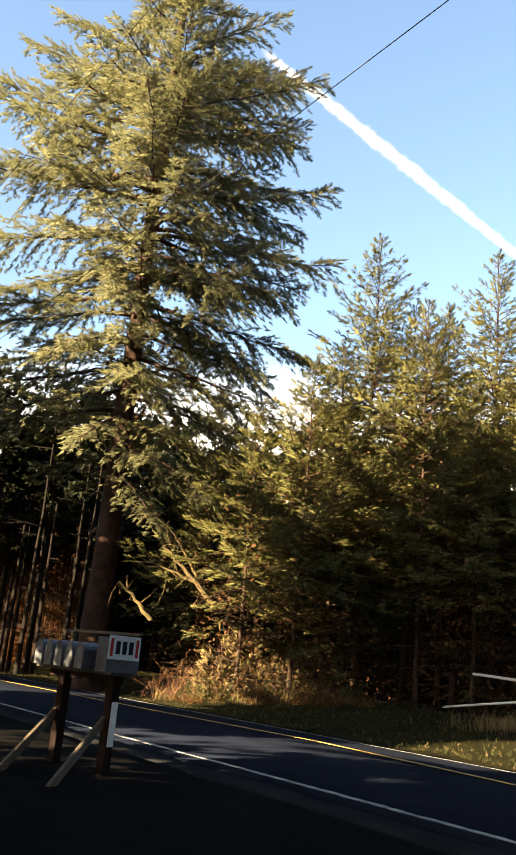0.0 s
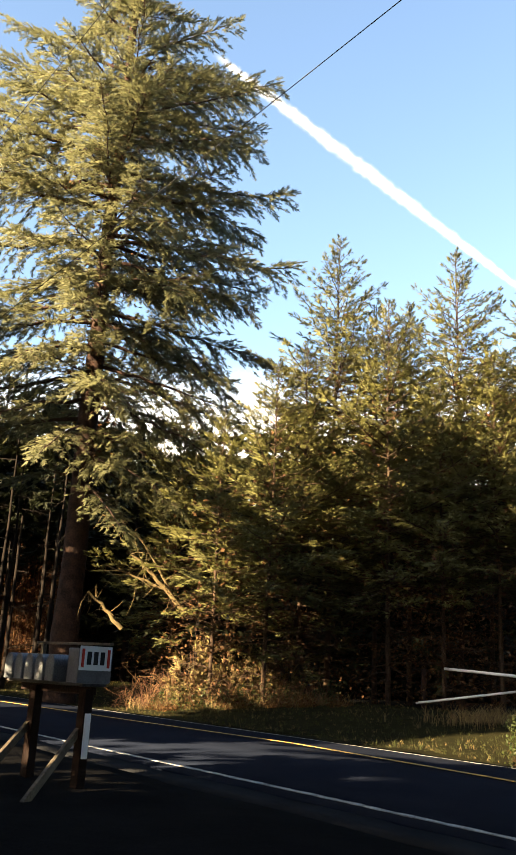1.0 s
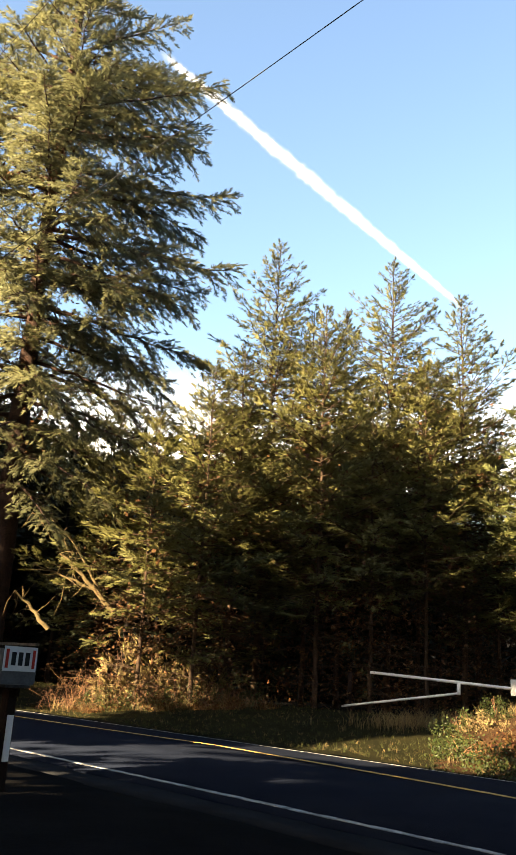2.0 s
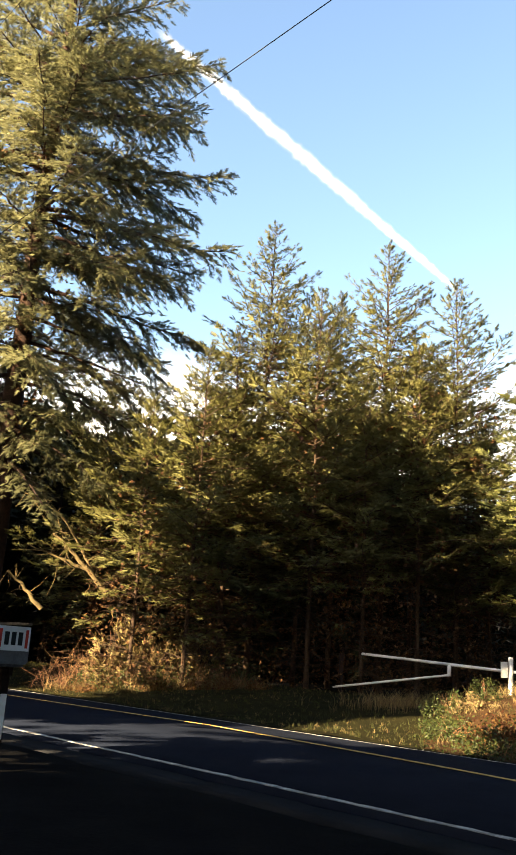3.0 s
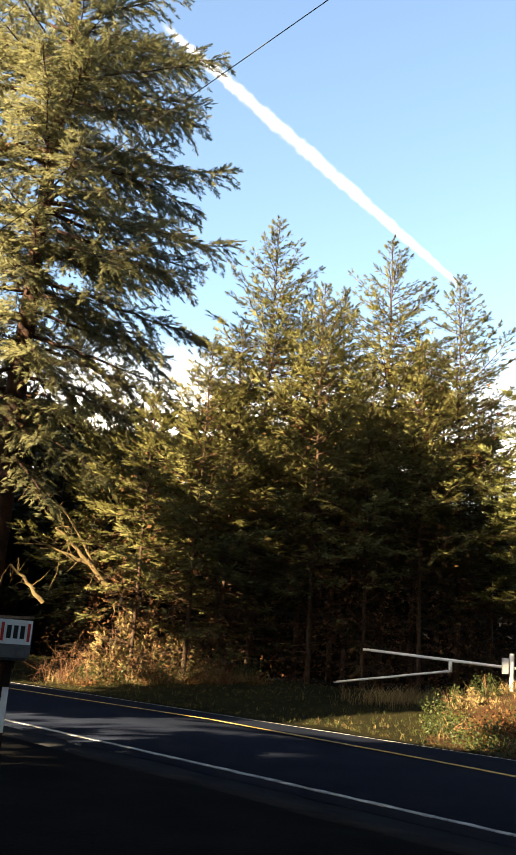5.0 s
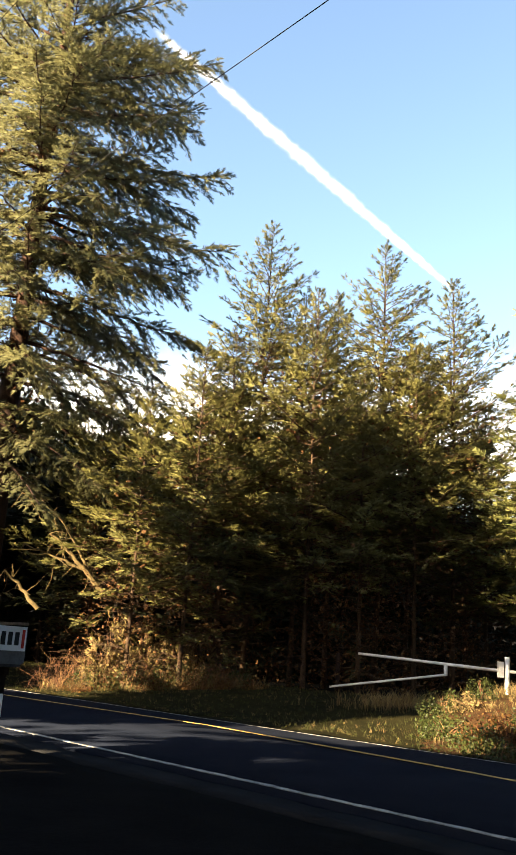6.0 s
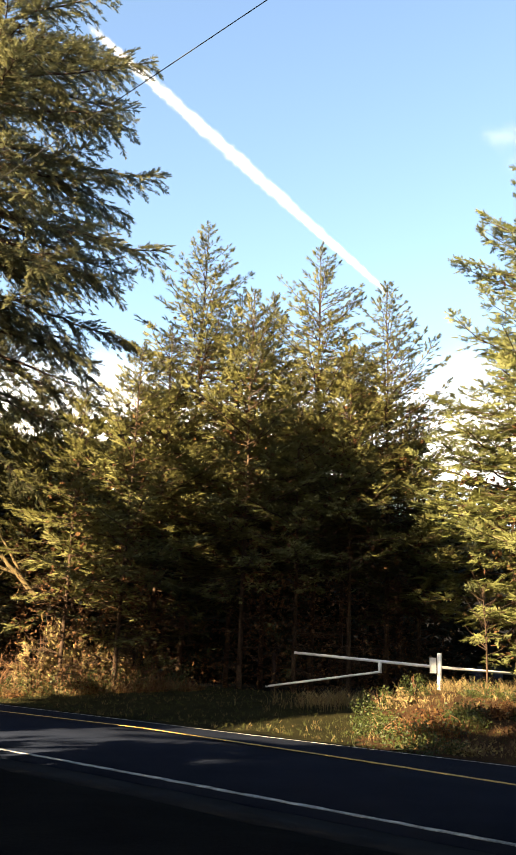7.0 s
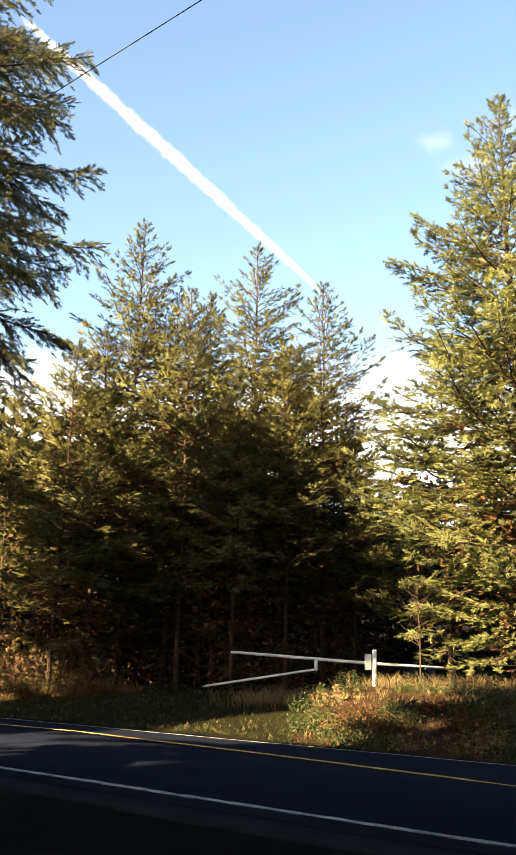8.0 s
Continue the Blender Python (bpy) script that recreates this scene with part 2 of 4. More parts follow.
class Foliage:
    """Collects sprays: places, directions and sizes."""

    def __init__(self, templates=SPRAYS):
        self.corners = 3 if templates is WIDE else 4
        self.t = [t if isinstance(t, tuple) else (t, None) for t in templates]
        self.p, self.d, self.s = [], [], []

    def add(self, p, d, s):
        self.p.append(p), self.d.append(d), self.s.append(s)

    def mesh(self, name, mat, rng, roll=0.5, thin=None):
        p, d, s = np.concatenate(self.p), np.concatenate(self.d), np.concatenate(self.s)
        if thin is not None:
            # uneven growth: tufts about a metre across with gaps between them
            wave = np.zeros(len(p))
            for _ in range(8):
                k = rng.normal(0, 1, 3)
                k *= 2 * np.pi / rng.uniform(0.9, 2.6) / np.linalg.norm(k)
                wave += np.sin(p @ k + rng.uniform(0, 6.28))
            keep = wave + rng.normal(0, 0.5, len(p)) > thin
            p, d, s = p[keep], d[keep], s[keep]
        x = d / (np.linalg.norm(d, axis=1)[:, None] + 1e-9)
        up = np.array([0, 0, 1.0]) + rng.normal(0, roll, x.shape)
        y = np.cross(up, x)
        y /= np.linalg.norm(y, axis=1)[:, None] + 1e-9
        z = np.cross(x, y)
        outward = p * [1, 1, 0]
        outward /= np.linalg.norm(outward, axis=1)[:, None] + 0.3
        pick = rng.integers(0, len(self.t), len(p))
        out, shade = [], []

        def placed(t, m):
            return t[None, :, 0:1] * x[m][:, None] + t[None, :, 1:2] * y[m][:, None] + t[None, :, 2:3] * z[m][:, None]

        for k, (t, tn) in enumerate(self.t):
            m = pick == k
            if m.any():
                out.append((p[m][:, None] + s[m][:, None, None] * placed(t, m)).reshape(-1, 3))
                if tn is not None:
                    shade.append((placed(tn, m) + 1.0 * outward[m][:, None] + np.array([0, 0, 0.2])).reshape(-1, 3))
        v = np.concatenate(out)
        faces = np.arange(len(v)).reshape(-1, self.corners)
        if not shade:
            return raw_mesh(name, v, faces, mat)
        nv = np.concatenate(shade)
        nv /= np.linalg.norm(nv, axis=1)[:, None] + 1e-9
        face_n = np.cross(v[faces[:, 1]] - v[faces[:, 0]], v[faces[:, 3]] - v[faces[:, 0]])
        turned = (face_n * nv[faces[:, 0]]).sum(1) < 0
        faces[turned] = faces[turned][:, ::-1]
        return raw_mesh(name, v, faces, mat, True, nv)


def unit(az, el):
    return np.array([math.cos(az) * math.cos(el), math.sin(az) * math.cos(el), math.sin(el)])


def limb(rng, wood, leaves, root, az, length, el, sag, tip_up, radius, size, step, fullness=1.0, bare=0.25, width=0.38, hang=0.35, gap=0.26, tuft=0.18, twigs=True):
    """One bough: a line that sags and turns up at its tip, side branchlets that shorten to a point, and flat needle sprays on every branchlet."""
    k = max(6, int(length / 0.4)) if twigs else 5
    t = np.linspace(0, 1, k)
    out = length * t
    drop = math.tan(el) * out - sag * length * t ** 2 + tip_up * length * t ** 4
    bend = rng.normal(0, 0.06) * length * t ** 2
    cx, sx = math.cos(az), math.sin(az)
    pts = root + np.stack([cx * out - sx * bend, sx * out + cx * bend, drop], 1)
    pts[1:] += rng.normal(0, 0.015 * length ** 0.5, (k - 1, 3))
    wood.add(pts, radius * (1 - 0.88 * t) + 0.004, 5 if twigs else 3)
    shoots = max(3, int(length * (1 - bare) / (gap * size)))
    tilt = rng.normal(0, 0.15)
    for i in range(shoots):
        u = bare + (1 - bare) * (i + rng.uniform(0.2, 0.8)) / shoots
        q = u * (k - 1)
        a = min(int(q), k - 2)
        p = pts[a] + (pts[a + 1] - pts[a]) * (q - a)
        along = pts[a + 1] - pts[a]
        along /= np.linalg.norm(along)
        for side in (-1, 1):
            turn = side * radians(rng.uniform(42, 68) * (1 - 0.3 * u))
            c, s = math.cos(turn), math.sin(turn)
            d = np.array([along[0] * c - along[1] * s, along[0] * s + along[1] * c, along[2] * 0.7 + side * tilt + rng.uniform(-hang, 0.3)])
            d /= np.linalg.norm(d)
            reach = width * length * min(1.0, 2.6 * (u - bare) / (1 - bare) + 0.45) * (1.04 - u) ** 0.8 * rng.uniform(0.6, 1.1) * fullness + tuft
            m = max(1, int(reach / step + 0.5))
            w = ((np.arange(m) + rng.uniform(0.1, 0.5)) / m)[:, None]
            line = p + d * reach * w + np.array([0, 0, -hang * 0.45 * reach]) * w ** 2 + rng.normal(0, 0.02, (m, 3))
            flip = np.where(np.arange(m) % 2, 1, -1)[:, None] * np.cross(d, [0, 0, 1.0])[None]
            dirs = d[None] + 0.32 * flip * rng.uniform(0.3, 1.2, (m, 1)) + rng.normal(0, 0.10, (m, 3)) + np.array([0, 0, -hang * 0.5]) * w
            leaves.add(line, dirs, size * rng.uniform(0.75, 1.2, m) * (1.1 - 0.25 * w[:, 0]))
            if twigs and reach > 0.7:
                wood.add([p, p + d * reach * 0.5, line[-1]], [0.012, 0.008, 0.003], 3)
    leaves.add(pts[[-2, -1, -1]], np.array([along, along, along]) + rng.normal(0, 0.08, (3, 3)), np.full(3, size))


def trunk_line(rng, height, lean=(0, 0), wander=0.05):
    k = max(8, int(height / 1.2))
    t = np.linspace(0, 1, k)
    x = lean[0] * t * height + np.cumsum(rng.normal(0, wander, k)) * 0.4
    y = lean[1] * t * height + np.cumsum(rng.normal(0, wander, k)) * 0.4
    return np.stack([x - x[0], y - y[0], t * height], 1)


def conifer(name, where, height, radius, reach, seed, label, needles, bark, per_metre=3.0, low=0.12, size=1.0, step=0.16, shape=0.6,
            el=(-12, 28), sag=0.12, tip_up=0.12, extra=(), group="", fullness=1.0, hang=0.35, skip=0.1, lean=(0, 0), stubs=0, squash=1.0, bare=0.2, gap=0.13, tuft=0.18, thin=-0.6, blades=None, core=0.0, open_sides=0.0, thicket=0):
    """A conifer: tapered trunk, boughs in loose whorls from el[0] degrees at the foot to el[1] at the top, sprays of needles."""
    rng = np.random.default_rng(seed)
    tree = thing(name, where, label, "tree", group)
    line = trunk_line(rng, height, lean)
    t = np.linspace(0, 1, len(line))
    stem = Tubes()
    flare = 1 + (0.35 if radius > 0.3 else 0.12) * np.exp(-t * height / 0.7)
    stem.add(line, radius * (1 - t) ** 1.05 * flare + 0.012, 14, 0.07, rng)
    wood, leaves, inner = Tubes(), Foliage(blades or SPRAYS), Foliage(WIDE)

    def at(z):
        return np.array([np.interp(z, line[:, 2], line[:, i]) for i in range(3)])

    count = int(per_metre * height * (1 - low))
    turn = rng.uniform(0, 6.28)
    for i in range(count):
        f = low + (1 - low) * ((i + rng.uniform(0, 1)) / count) ** 0.85
        turn += 2.4 + rng.normal(0, 0.35)
        if rng.uniform() < skip or (open_sides and abs(math.cos(turn)) > 0.5 and rng.uniform() < open_sides):
            continue
        g = (f - low) / (1 - low)
        long = min(reach * min(1.0, 0.65 + 2.2 * g), shape * height * (1 - f)) * rng.uniform(0.6, 1.12) + 0.1
        long *= 1 - (1 - squash) * abs(math.sin(turn))
        e = radians(el[0] + (el[1] - el[0]) * g + rng.normal(0, 6))
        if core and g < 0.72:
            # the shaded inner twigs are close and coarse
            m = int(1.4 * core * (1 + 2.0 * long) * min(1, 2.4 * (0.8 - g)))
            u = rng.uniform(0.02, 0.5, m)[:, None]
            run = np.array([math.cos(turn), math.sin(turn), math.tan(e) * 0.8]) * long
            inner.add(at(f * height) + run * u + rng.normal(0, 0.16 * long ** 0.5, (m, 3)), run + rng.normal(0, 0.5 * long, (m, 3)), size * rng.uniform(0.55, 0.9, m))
        limb(rng, wood, leaves, at(f * height), turn, long, e, sag * rng.uniform(0.6, 1.4), tip_up, 0.006 + 0.007 * long, size * (0.5 + 0.5 * min(1, 3.0 * (1 - g))), step, fullness, bare, hang=hang, gap=gap * (0.6 + 0.4 * min(1, 0.8 * long)), tuft=tuft * min(1, 0.3 + 3.5 * (1 - g)), twigs=blades is None)
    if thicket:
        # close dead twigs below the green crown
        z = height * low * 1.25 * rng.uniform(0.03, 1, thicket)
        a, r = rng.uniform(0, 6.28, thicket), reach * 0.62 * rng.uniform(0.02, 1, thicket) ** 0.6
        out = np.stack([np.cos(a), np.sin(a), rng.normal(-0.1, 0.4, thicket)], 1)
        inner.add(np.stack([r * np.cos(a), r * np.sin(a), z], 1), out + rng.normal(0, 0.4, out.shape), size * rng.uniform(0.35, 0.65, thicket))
    for z, az, long, e, sg, up, full in extra:
        bough = Tubes()
        limb(rng, bough, leaves, at(z), radians(az), long, radians(e), sg, up, 0.014 + 0.012 * long, size, step, full, 0.22, hang=hang, gap=gap, tuft=tuft)
        part("bough", bough.mesh("bough", bark), None, tree)
    # short shoots straight off the leader
    k = int(4 * height * 0.3) if blades is None else 0
    for z in height * (1 - 0.3 * rng.uniform(0, 1, k) ** 0.8):
        q = unit(rng.uniform(0, 6.28), rng.uniform(0.3, 0.9))
        leaves.add(at(z)[None] + q * 0.04, q[None], np.array([size * rng.uniform(0.3, 0.5)]))
    top = at(height * 0.97)
    leaves.add(np.array([top + [0, 0, q] for q in np.linspace(-0.6, 0.02 * height, 9)]), rng.normal(0, 0.2, (9, 3)) + [0, 0, 1], np.linspace(0.5, 0.28, 9) * size)
    for i in range(stubs):
        z = rng.uniform(0.03, low + 0.12) * height
        a = rng.uniform(0, 6.28)
        q = rng.uniform(0.5, 1.7)
        p = at(z)
        d = unit(a, rng.uniform(-0.3, 0.3))
        e = p + d * q
        wood.add([p, p + d * q * 0.5 + [0, 0, 0.05], e], [0.022, 0.014, 0.004], 4)
        for _ in range(3):
            wood.add([p + d * q * rng.uniform(0.3, 0.9), e + rng.normal(0, 0.3, 3)], [0.008, 0.003], 3)
    part("trunk", stem.mesh("trunk", bark), None, tree)
    tagged(part("branchwork", wood.mesh("branchwork", bark), None, tree), kind="stuff")
    tagged(part("crown", leaves.mesh("crown", needles, rng, 0.5, thin), None, tree), kind="stuff")
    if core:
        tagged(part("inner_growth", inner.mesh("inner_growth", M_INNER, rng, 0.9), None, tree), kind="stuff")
    return tree

# ================= ground and road: s runs along the road, q across it =================
U2, N2 = np.array([0.661, -0.750]), np.array([0.750, 0.661])


def smooth(a):
    a = np.clip(a, 0, 1)
    return a * a * (3 - 2 * a)


def sq_of(x, y):
    return x * U2[0] + y * U2[1], x * N2[0] + y * N2[1]


def xy_of(s, q):
    return s * U2[0] + q * N2[0], s * U2[1] + q * N2[1]


def ground_z(x, y):
    s, q = sq_of(x, y)
    near = -0.03 + 0.015 * np.sin(1.7 * x) * np.sin(1.3 * y + 1)
    far = -0.20 + 0.50 * smooth((q - 13.2) / 6.5) + 0.02 * np.sin(0.9 * x) * np.cos(1.1 * y)
    d = 0.958 * (x - 2.7) - 0.287 * (y - 15.0)
    far = far + 0.34 * smooth(d / 2.0) * smooth((q - 13.1) / 3.5)
    far = far + 20 * smooth((y - 62) / 70)
    z = np.where(q < 5.4, near, np.where(q > 13.1, far, -0.32))
    return z


def gz(x, y):
    return float(ground_z(np.array(float(x)), np.array(float(y))))


def axis(*spans):
    return np.unique(np.concatenate([np.arange(a, b, c) for a, b, c in spans]))


SS = axis((-2400, -200, 200), (-200, -70, 10), (-70, 30, 0.8), (30, 200, 10), (200, 2401, 200))
QQ = np.unique(np.concatenate([axis((-2400, -200, 200), (-200, -10, 10), (-10, 5.2, 0.5), (13.2, 45, 0.5), (45, 200, 10), (200, 2401, 200)), [5.4, 5.45, 13.05, 13.1]]))
gs, gq = np.meshgrid(SS, QQ, indexing="ij")
gx, gy = xy_of(gs, gq)
bumps = np.random.default_rng(3).normal(0, 0.012, gx.shape)
gv = np.stack([gx, gy, ground_z(gx, gy) + np.where((gq < 5.3) | (gq > 13.4), bumps, 0)], -1).reshape(-1, 3)
ii, jj = np.meshgrid(np.arange(len(SS) - 1), np.arange(len(QQ) - 1), indexing="ij")
kk = len(QQ)
gf = np.stack([ii * kk + jj, (ii + 1) * kk + jj, (ii + 1) * kk + jj + 1, ii * kk + jj + 1], -1).reshape(-1, 4)
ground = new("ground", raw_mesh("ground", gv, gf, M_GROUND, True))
tagged(ground, "leaf-littered earth and rough verge, coloured dark for the tree shade", "ground", kind="structure")


def road_z(q):
    return np.interp(q, [5.3, 5.85, 9.5, 12.7, 13.3], [-0.035, 0.0, 0.0, -0.150, -0.185])


def strip(name, q0, q1, lift, mat, label, category, s0=-160.0, s1=90.0, step=0.5, ragged=0.0, thick=0.14, seed=1, bow=None):
    """A long strip that lies on the road's profile, with a real thickness."""
    rng = np.random.default_rng(seed)
    s = np.arange(s0, s1 + 0.01, step)
    cols = np.unique(np.concatenate([[q0, q1], [c for c in (5.85, 9.5, 12.7) if q0 < c < q1]]))
    rows = []
    for n_, c in enumerate(cols):
        w = rng.normal(0, ragged, len(s)) if ragged and n_ in (0, len(cols) - 1) else 0
        x, y = xy_of(s, c + w + (np.interp(s, *bow) if bow else 0))
        rows.append(np.stack([x, y, np.full(len(s), road_z(c) + lift)], 1))
    under0, under1 = rows[0] - [0, 0, thick], rows[-1] - [0, 0, thick]
    rows = [under0] + rows + [under1]
    v = np.stack(rows, 1)
    a, b = v.shape[:2]
    i, j = np.meshgrid(np.arange(a - 1), np.arange(b - 1), indexing="ij")
    f = np.stack([i * b + j, (i + 1) * b + j, (i + 1) * b + j + 1, i * b + j + 1], -1).reshape(-1, 4)
    ob = new(name, raw_mesh(name, v.reshape(-1, 3), f, mat))
    return tagged(ob, label, category, kind="structure")


def cover(name, keep, mat, label, lift):
    """A sheet that follows the ground where keep(x, y) holds."""
    s, c = np.arange(-60, 12, 0.35), np.arange(12.86, 21.5, 0.35)
    a, b = np.meshgrid(s, c, indexing="ij")
    wob = np.random.default_rng(8).normal(0, 0.07, (2,) + a.shape)
    x, y = xy_of(a + wob[0], b + np.where(b < 13.2, 0.5, 1) * wob[1])
    z = np.where(b < 13.2, road_z(b) + 0.006, ground_z(x, y) + lift) + 0.012 * np.abs(wob[0]) / 0.07
    i, j = np.meshgrid(np.arange(len(s) - 1), np.arange(len(c) - 1), indexing="ij")
    k = len(c)
    f = np.stack([i * k + j, (i + 1) * k + j, (i + 1) * k + j + 1, i * k + j + 1], -1).reshape(-1, 4)
    mx, my = x.ravel()[f].mean(1), y.ravel()[f].mean(1)
    ob = new(name, raw_mesh(name, np.stack([x, y, z], -1).reshape(-1, 3), f[keep(mx, my)], mat, True))
    return tagged(ob, label, "ground", kind="structure")


def past_track(x, y):
    return 0.958 * (x - 2.7) - 0.287 * (y - 15.0)


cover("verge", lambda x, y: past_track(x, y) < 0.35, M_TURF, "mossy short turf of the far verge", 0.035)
cover("bank", lambda x, y: past_track(x, y) >= 0.35, M_LITTER, "rusty leaf litter on the low road bank", 0.035)
strip("road", 5.85, 13.2, 0.0, M_SHADE_ASPHALT, "two-lane asphalt road, coloured dark for the tree shade", "road", ragged=0.02)
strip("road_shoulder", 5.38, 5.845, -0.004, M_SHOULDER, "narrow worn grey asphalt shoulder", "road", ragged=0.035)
strip("road_edge_line", 6.20, 6.30, 0.004, M_WHITE_LINE, "worn white edge line on the asphalt", "road marking", step=0.12, ragged=0.008, thick=0.003)
strip("road_centre_line", 9.50, 9.65, 0.004, M_YELLOW_LINE, "worn yellow centre line on the asphalt", "road marking", step=0.12, ragged=0.006, thick=0.003, bow=([-30, -18, -12.5, -8, -4, 0], [0.2, 0.5, 0.8, 0.36, -0.16, -0.2]))
strip("road_far_line", 12.68, 12.78, 0.004, M_WHITE_LINE, "worn white edge line along the far verge", "road marking", step=0.12, ragged=0.008, thick=0.003)

# ================= the old tree =================
OLD = (-9.0, 30.0, gz(-9.0, 30.0) - 0.1)
OLD_BOUGHS = [
    # height, bearing, length, rise, sag, upturn, fullness
    (26.4, -4, 4.5, 30, 0.14, 0.05, 1.0), (25.2, 14, 4.6, 20, 0.14, 0.08, 1.0), (24.7, -6, 6.5, 6, 0.20, 0.10, 1.1), (24.1, 16, 5.8, 2, 0.16, 0.10, 1.0), (23.6, -24, 5.8, 0, 0.18, 0.12, 1.0),
    (21.0, 4, 7.1, -5, 0.20, 0.18, 1.2), (22.3, -20, 5.8, -4, 0.20, 0.14, 1.0), (20.9, 24, 6.2, -8, 0.20, 0.14, 0.9), (18.2, -2, 7.5, -8, 0.20, 0.18, 1.2), (17.8, 18, 6.4, -8, 0.18, 0.14, 1.1),
    (17.9, -22, 6.4, -12, 0.20, 0.10, 0.9), (14.9, 6, 6.6, -10, 0.18, 0.10, 1.1), (12.6, -4, 5.6, -12, 0.18, 0.06, 1.1), (22.8, 8, 5.2, 0, 0.16, 0.14, 1.1), (19.8, -10, 5.6, -4, 0.18, 0.12, 1.1), (16.4, -8, 5.4, -8, 0.18, 0.12, 1.2), (13.6, 14, 5.2, -8, 0.18, 0.10, 1.1), (14.6, 28, 6.0, -12, 0.2, 0.0, 0.9), (11.4, 6, 6.2, -16, 0.14, 0.0, 1.0),
    (26.0, 176, 5.6, 28, 0.04, 0.06, 1.0), (24.4, 186, 6.6, 20, 0.04, 0.10, 1.0), (22.8, 178, 8.0, 14, 0.06, 0.14, 1.1), (21.8, 194, 7.0, 10, 0.08, 0.12, 1.0), (20.4, 180, 7.9, 6, 0.10, 0.12, 1.1),
    (19.4, 198, 7.2, 2, 0.12, 0.12, 1.0), (17.9, 182, 7.8, -2, 0.12, 0.12, 1.1), (16.6, 168, 7.2, -4, 0.14, 0.10, 1.0), (15.2, 190, 7.0, -8, 0.12, 0.10, 1.1), (13.4, 176, 6.6, -10, 0.12, 0.08, 1.0), (12.2, 196, 6.4, -12, 0.12, 0.05, 1.0),
    (26.2, -70, 3.4, 26, 0.12, 0.05, 1.0), (24.4, -110, 4.0, 14, 0.14, 0.05, 1.0), (22.4, -60, 4.4, 4, 0.20, 0.06, 1.1), (22.8, -135, 5.0, 6, 0.16, 0.08, 1.0), (20.2, -88, 4.6, -2, 0.20, 0.06, 1.1),
    (19.8, -140, 5.6, 0, 0.18, 0.08, 1.0), (18.2, -52, 5.2, -8, 0.22, 0.05, 1.1), (17.2, -112, 5.2, -6, 0.24, 0.04, 1.1), (15.8, -38, 5.6, -10, 0.26, 0.0, 1.3), (15.2, -82, 4.8, -10, 0.28, 0.0, 1.3),
    (14.4, -148, 6.0, -10, 0.20, 0.04, 1.1), (13.2, -112, 5.0, -10, 0.28, 0.0, 1.2), (12.0, -60, 4.4, -14, 0.26, 0.0, 1.1), (11.2, -142, 5.4, -12, 0.24, 0.0, 1.1), (10.2, -92, 4.2, -16, 0.24, 0.0, 1.1), (9.2, -30, 5.0, -18, 0.18, 0.0, 1.1),
    (25.6, 2, 5.2, 10, 0.24, 0.02, 1.2), (23.2, -2, 5.8, 0, 0.26, 0.06, 1.3), (20.2, 2, 6.0, -4, 0.30, 0.06, 1.3), (17.0, 2, 6.0, -6, 0.30, 0.05, 1.3), (14.2, -14, 5.2, -8, 0.30, 0.0, 1.3), (16.0, -44, 5.4, -4, 0.32, 0.0, 1.4),
    (12.2, 2, 6.0, -10, 0.20, 0.05, 1.2), (11.0, -20, 5.6, -12, 0.22, 0.0, 1.2), (10.0, 20, 5.8, -12, 0.18, 0.0, 1.1),
    (8.0, -58, 4.6, -18, 0.20, 0.0, 1.0), (10.6, 202, 6.0, -14, 0.14, 0.05, 0.9), (8.8, 12, 5.2, -20, 0.10, 0.0, 0.9),
]
conifer("old_fir_tree", OLD, 38.0, 0.50, 5.6, 21, "tall old fir with thick bark and drooping olive-green boughs", M_FIR, M_BARK,
        per_metre=4.4, low=0.22, size=0.78, step=0.24, tuft=0.4, thin=None, core=1.6, gap=0.25, bare=0.12, open_sides=0.35, shape=0.36, el=(-14, 30), sag=0.16, tip_up=0.10, extra=OLD_BOUGHS, hang=0.55, skip=0.1, stubs=14)

# ================= the young stand beyond the road =================
STAND = [
    # x, y, height, reach, seed, lowest bough
    (0.2, 31.2, 18.2, 3.3, 31, 0.28), (1.9, 32.0, 15.8, 2.9, 32, 0.55), (3.2, 32.2, 15.9, 2.8, 33, 0.55), (4.9, 31.2, 17.8, 3.1, 34, 0.35),
    (7.6, 31.0, 16.2, 3.0, 35, 0.40), (-0.8, 29.6, 12.9, 2.9, 36, 0.12), (2.2, 29.2, 14.6, 3.0, 37, 0.28), (-1.83, 28.0, 11.8, 2.8, 38, 0.36),
    (-3.55, 28.0, 10.0, 2.5, 39, 0.40), (5.9, 29.2, 12.6, 2.9, 40, 0.42), (8.6, 33.0, 12.5, 2.6, 41, 0.3), (4.0, 29.0, 11.5, 2.6, 42, 0.42),
    (-5.4, 31.0, 11.5, 2.8, 43, 0.25), (6.4, 33.4, 15.0, 2.8, 44, 0.5), (8.9, 31.2, 11.0, 2.5, 45, 0.35),
]
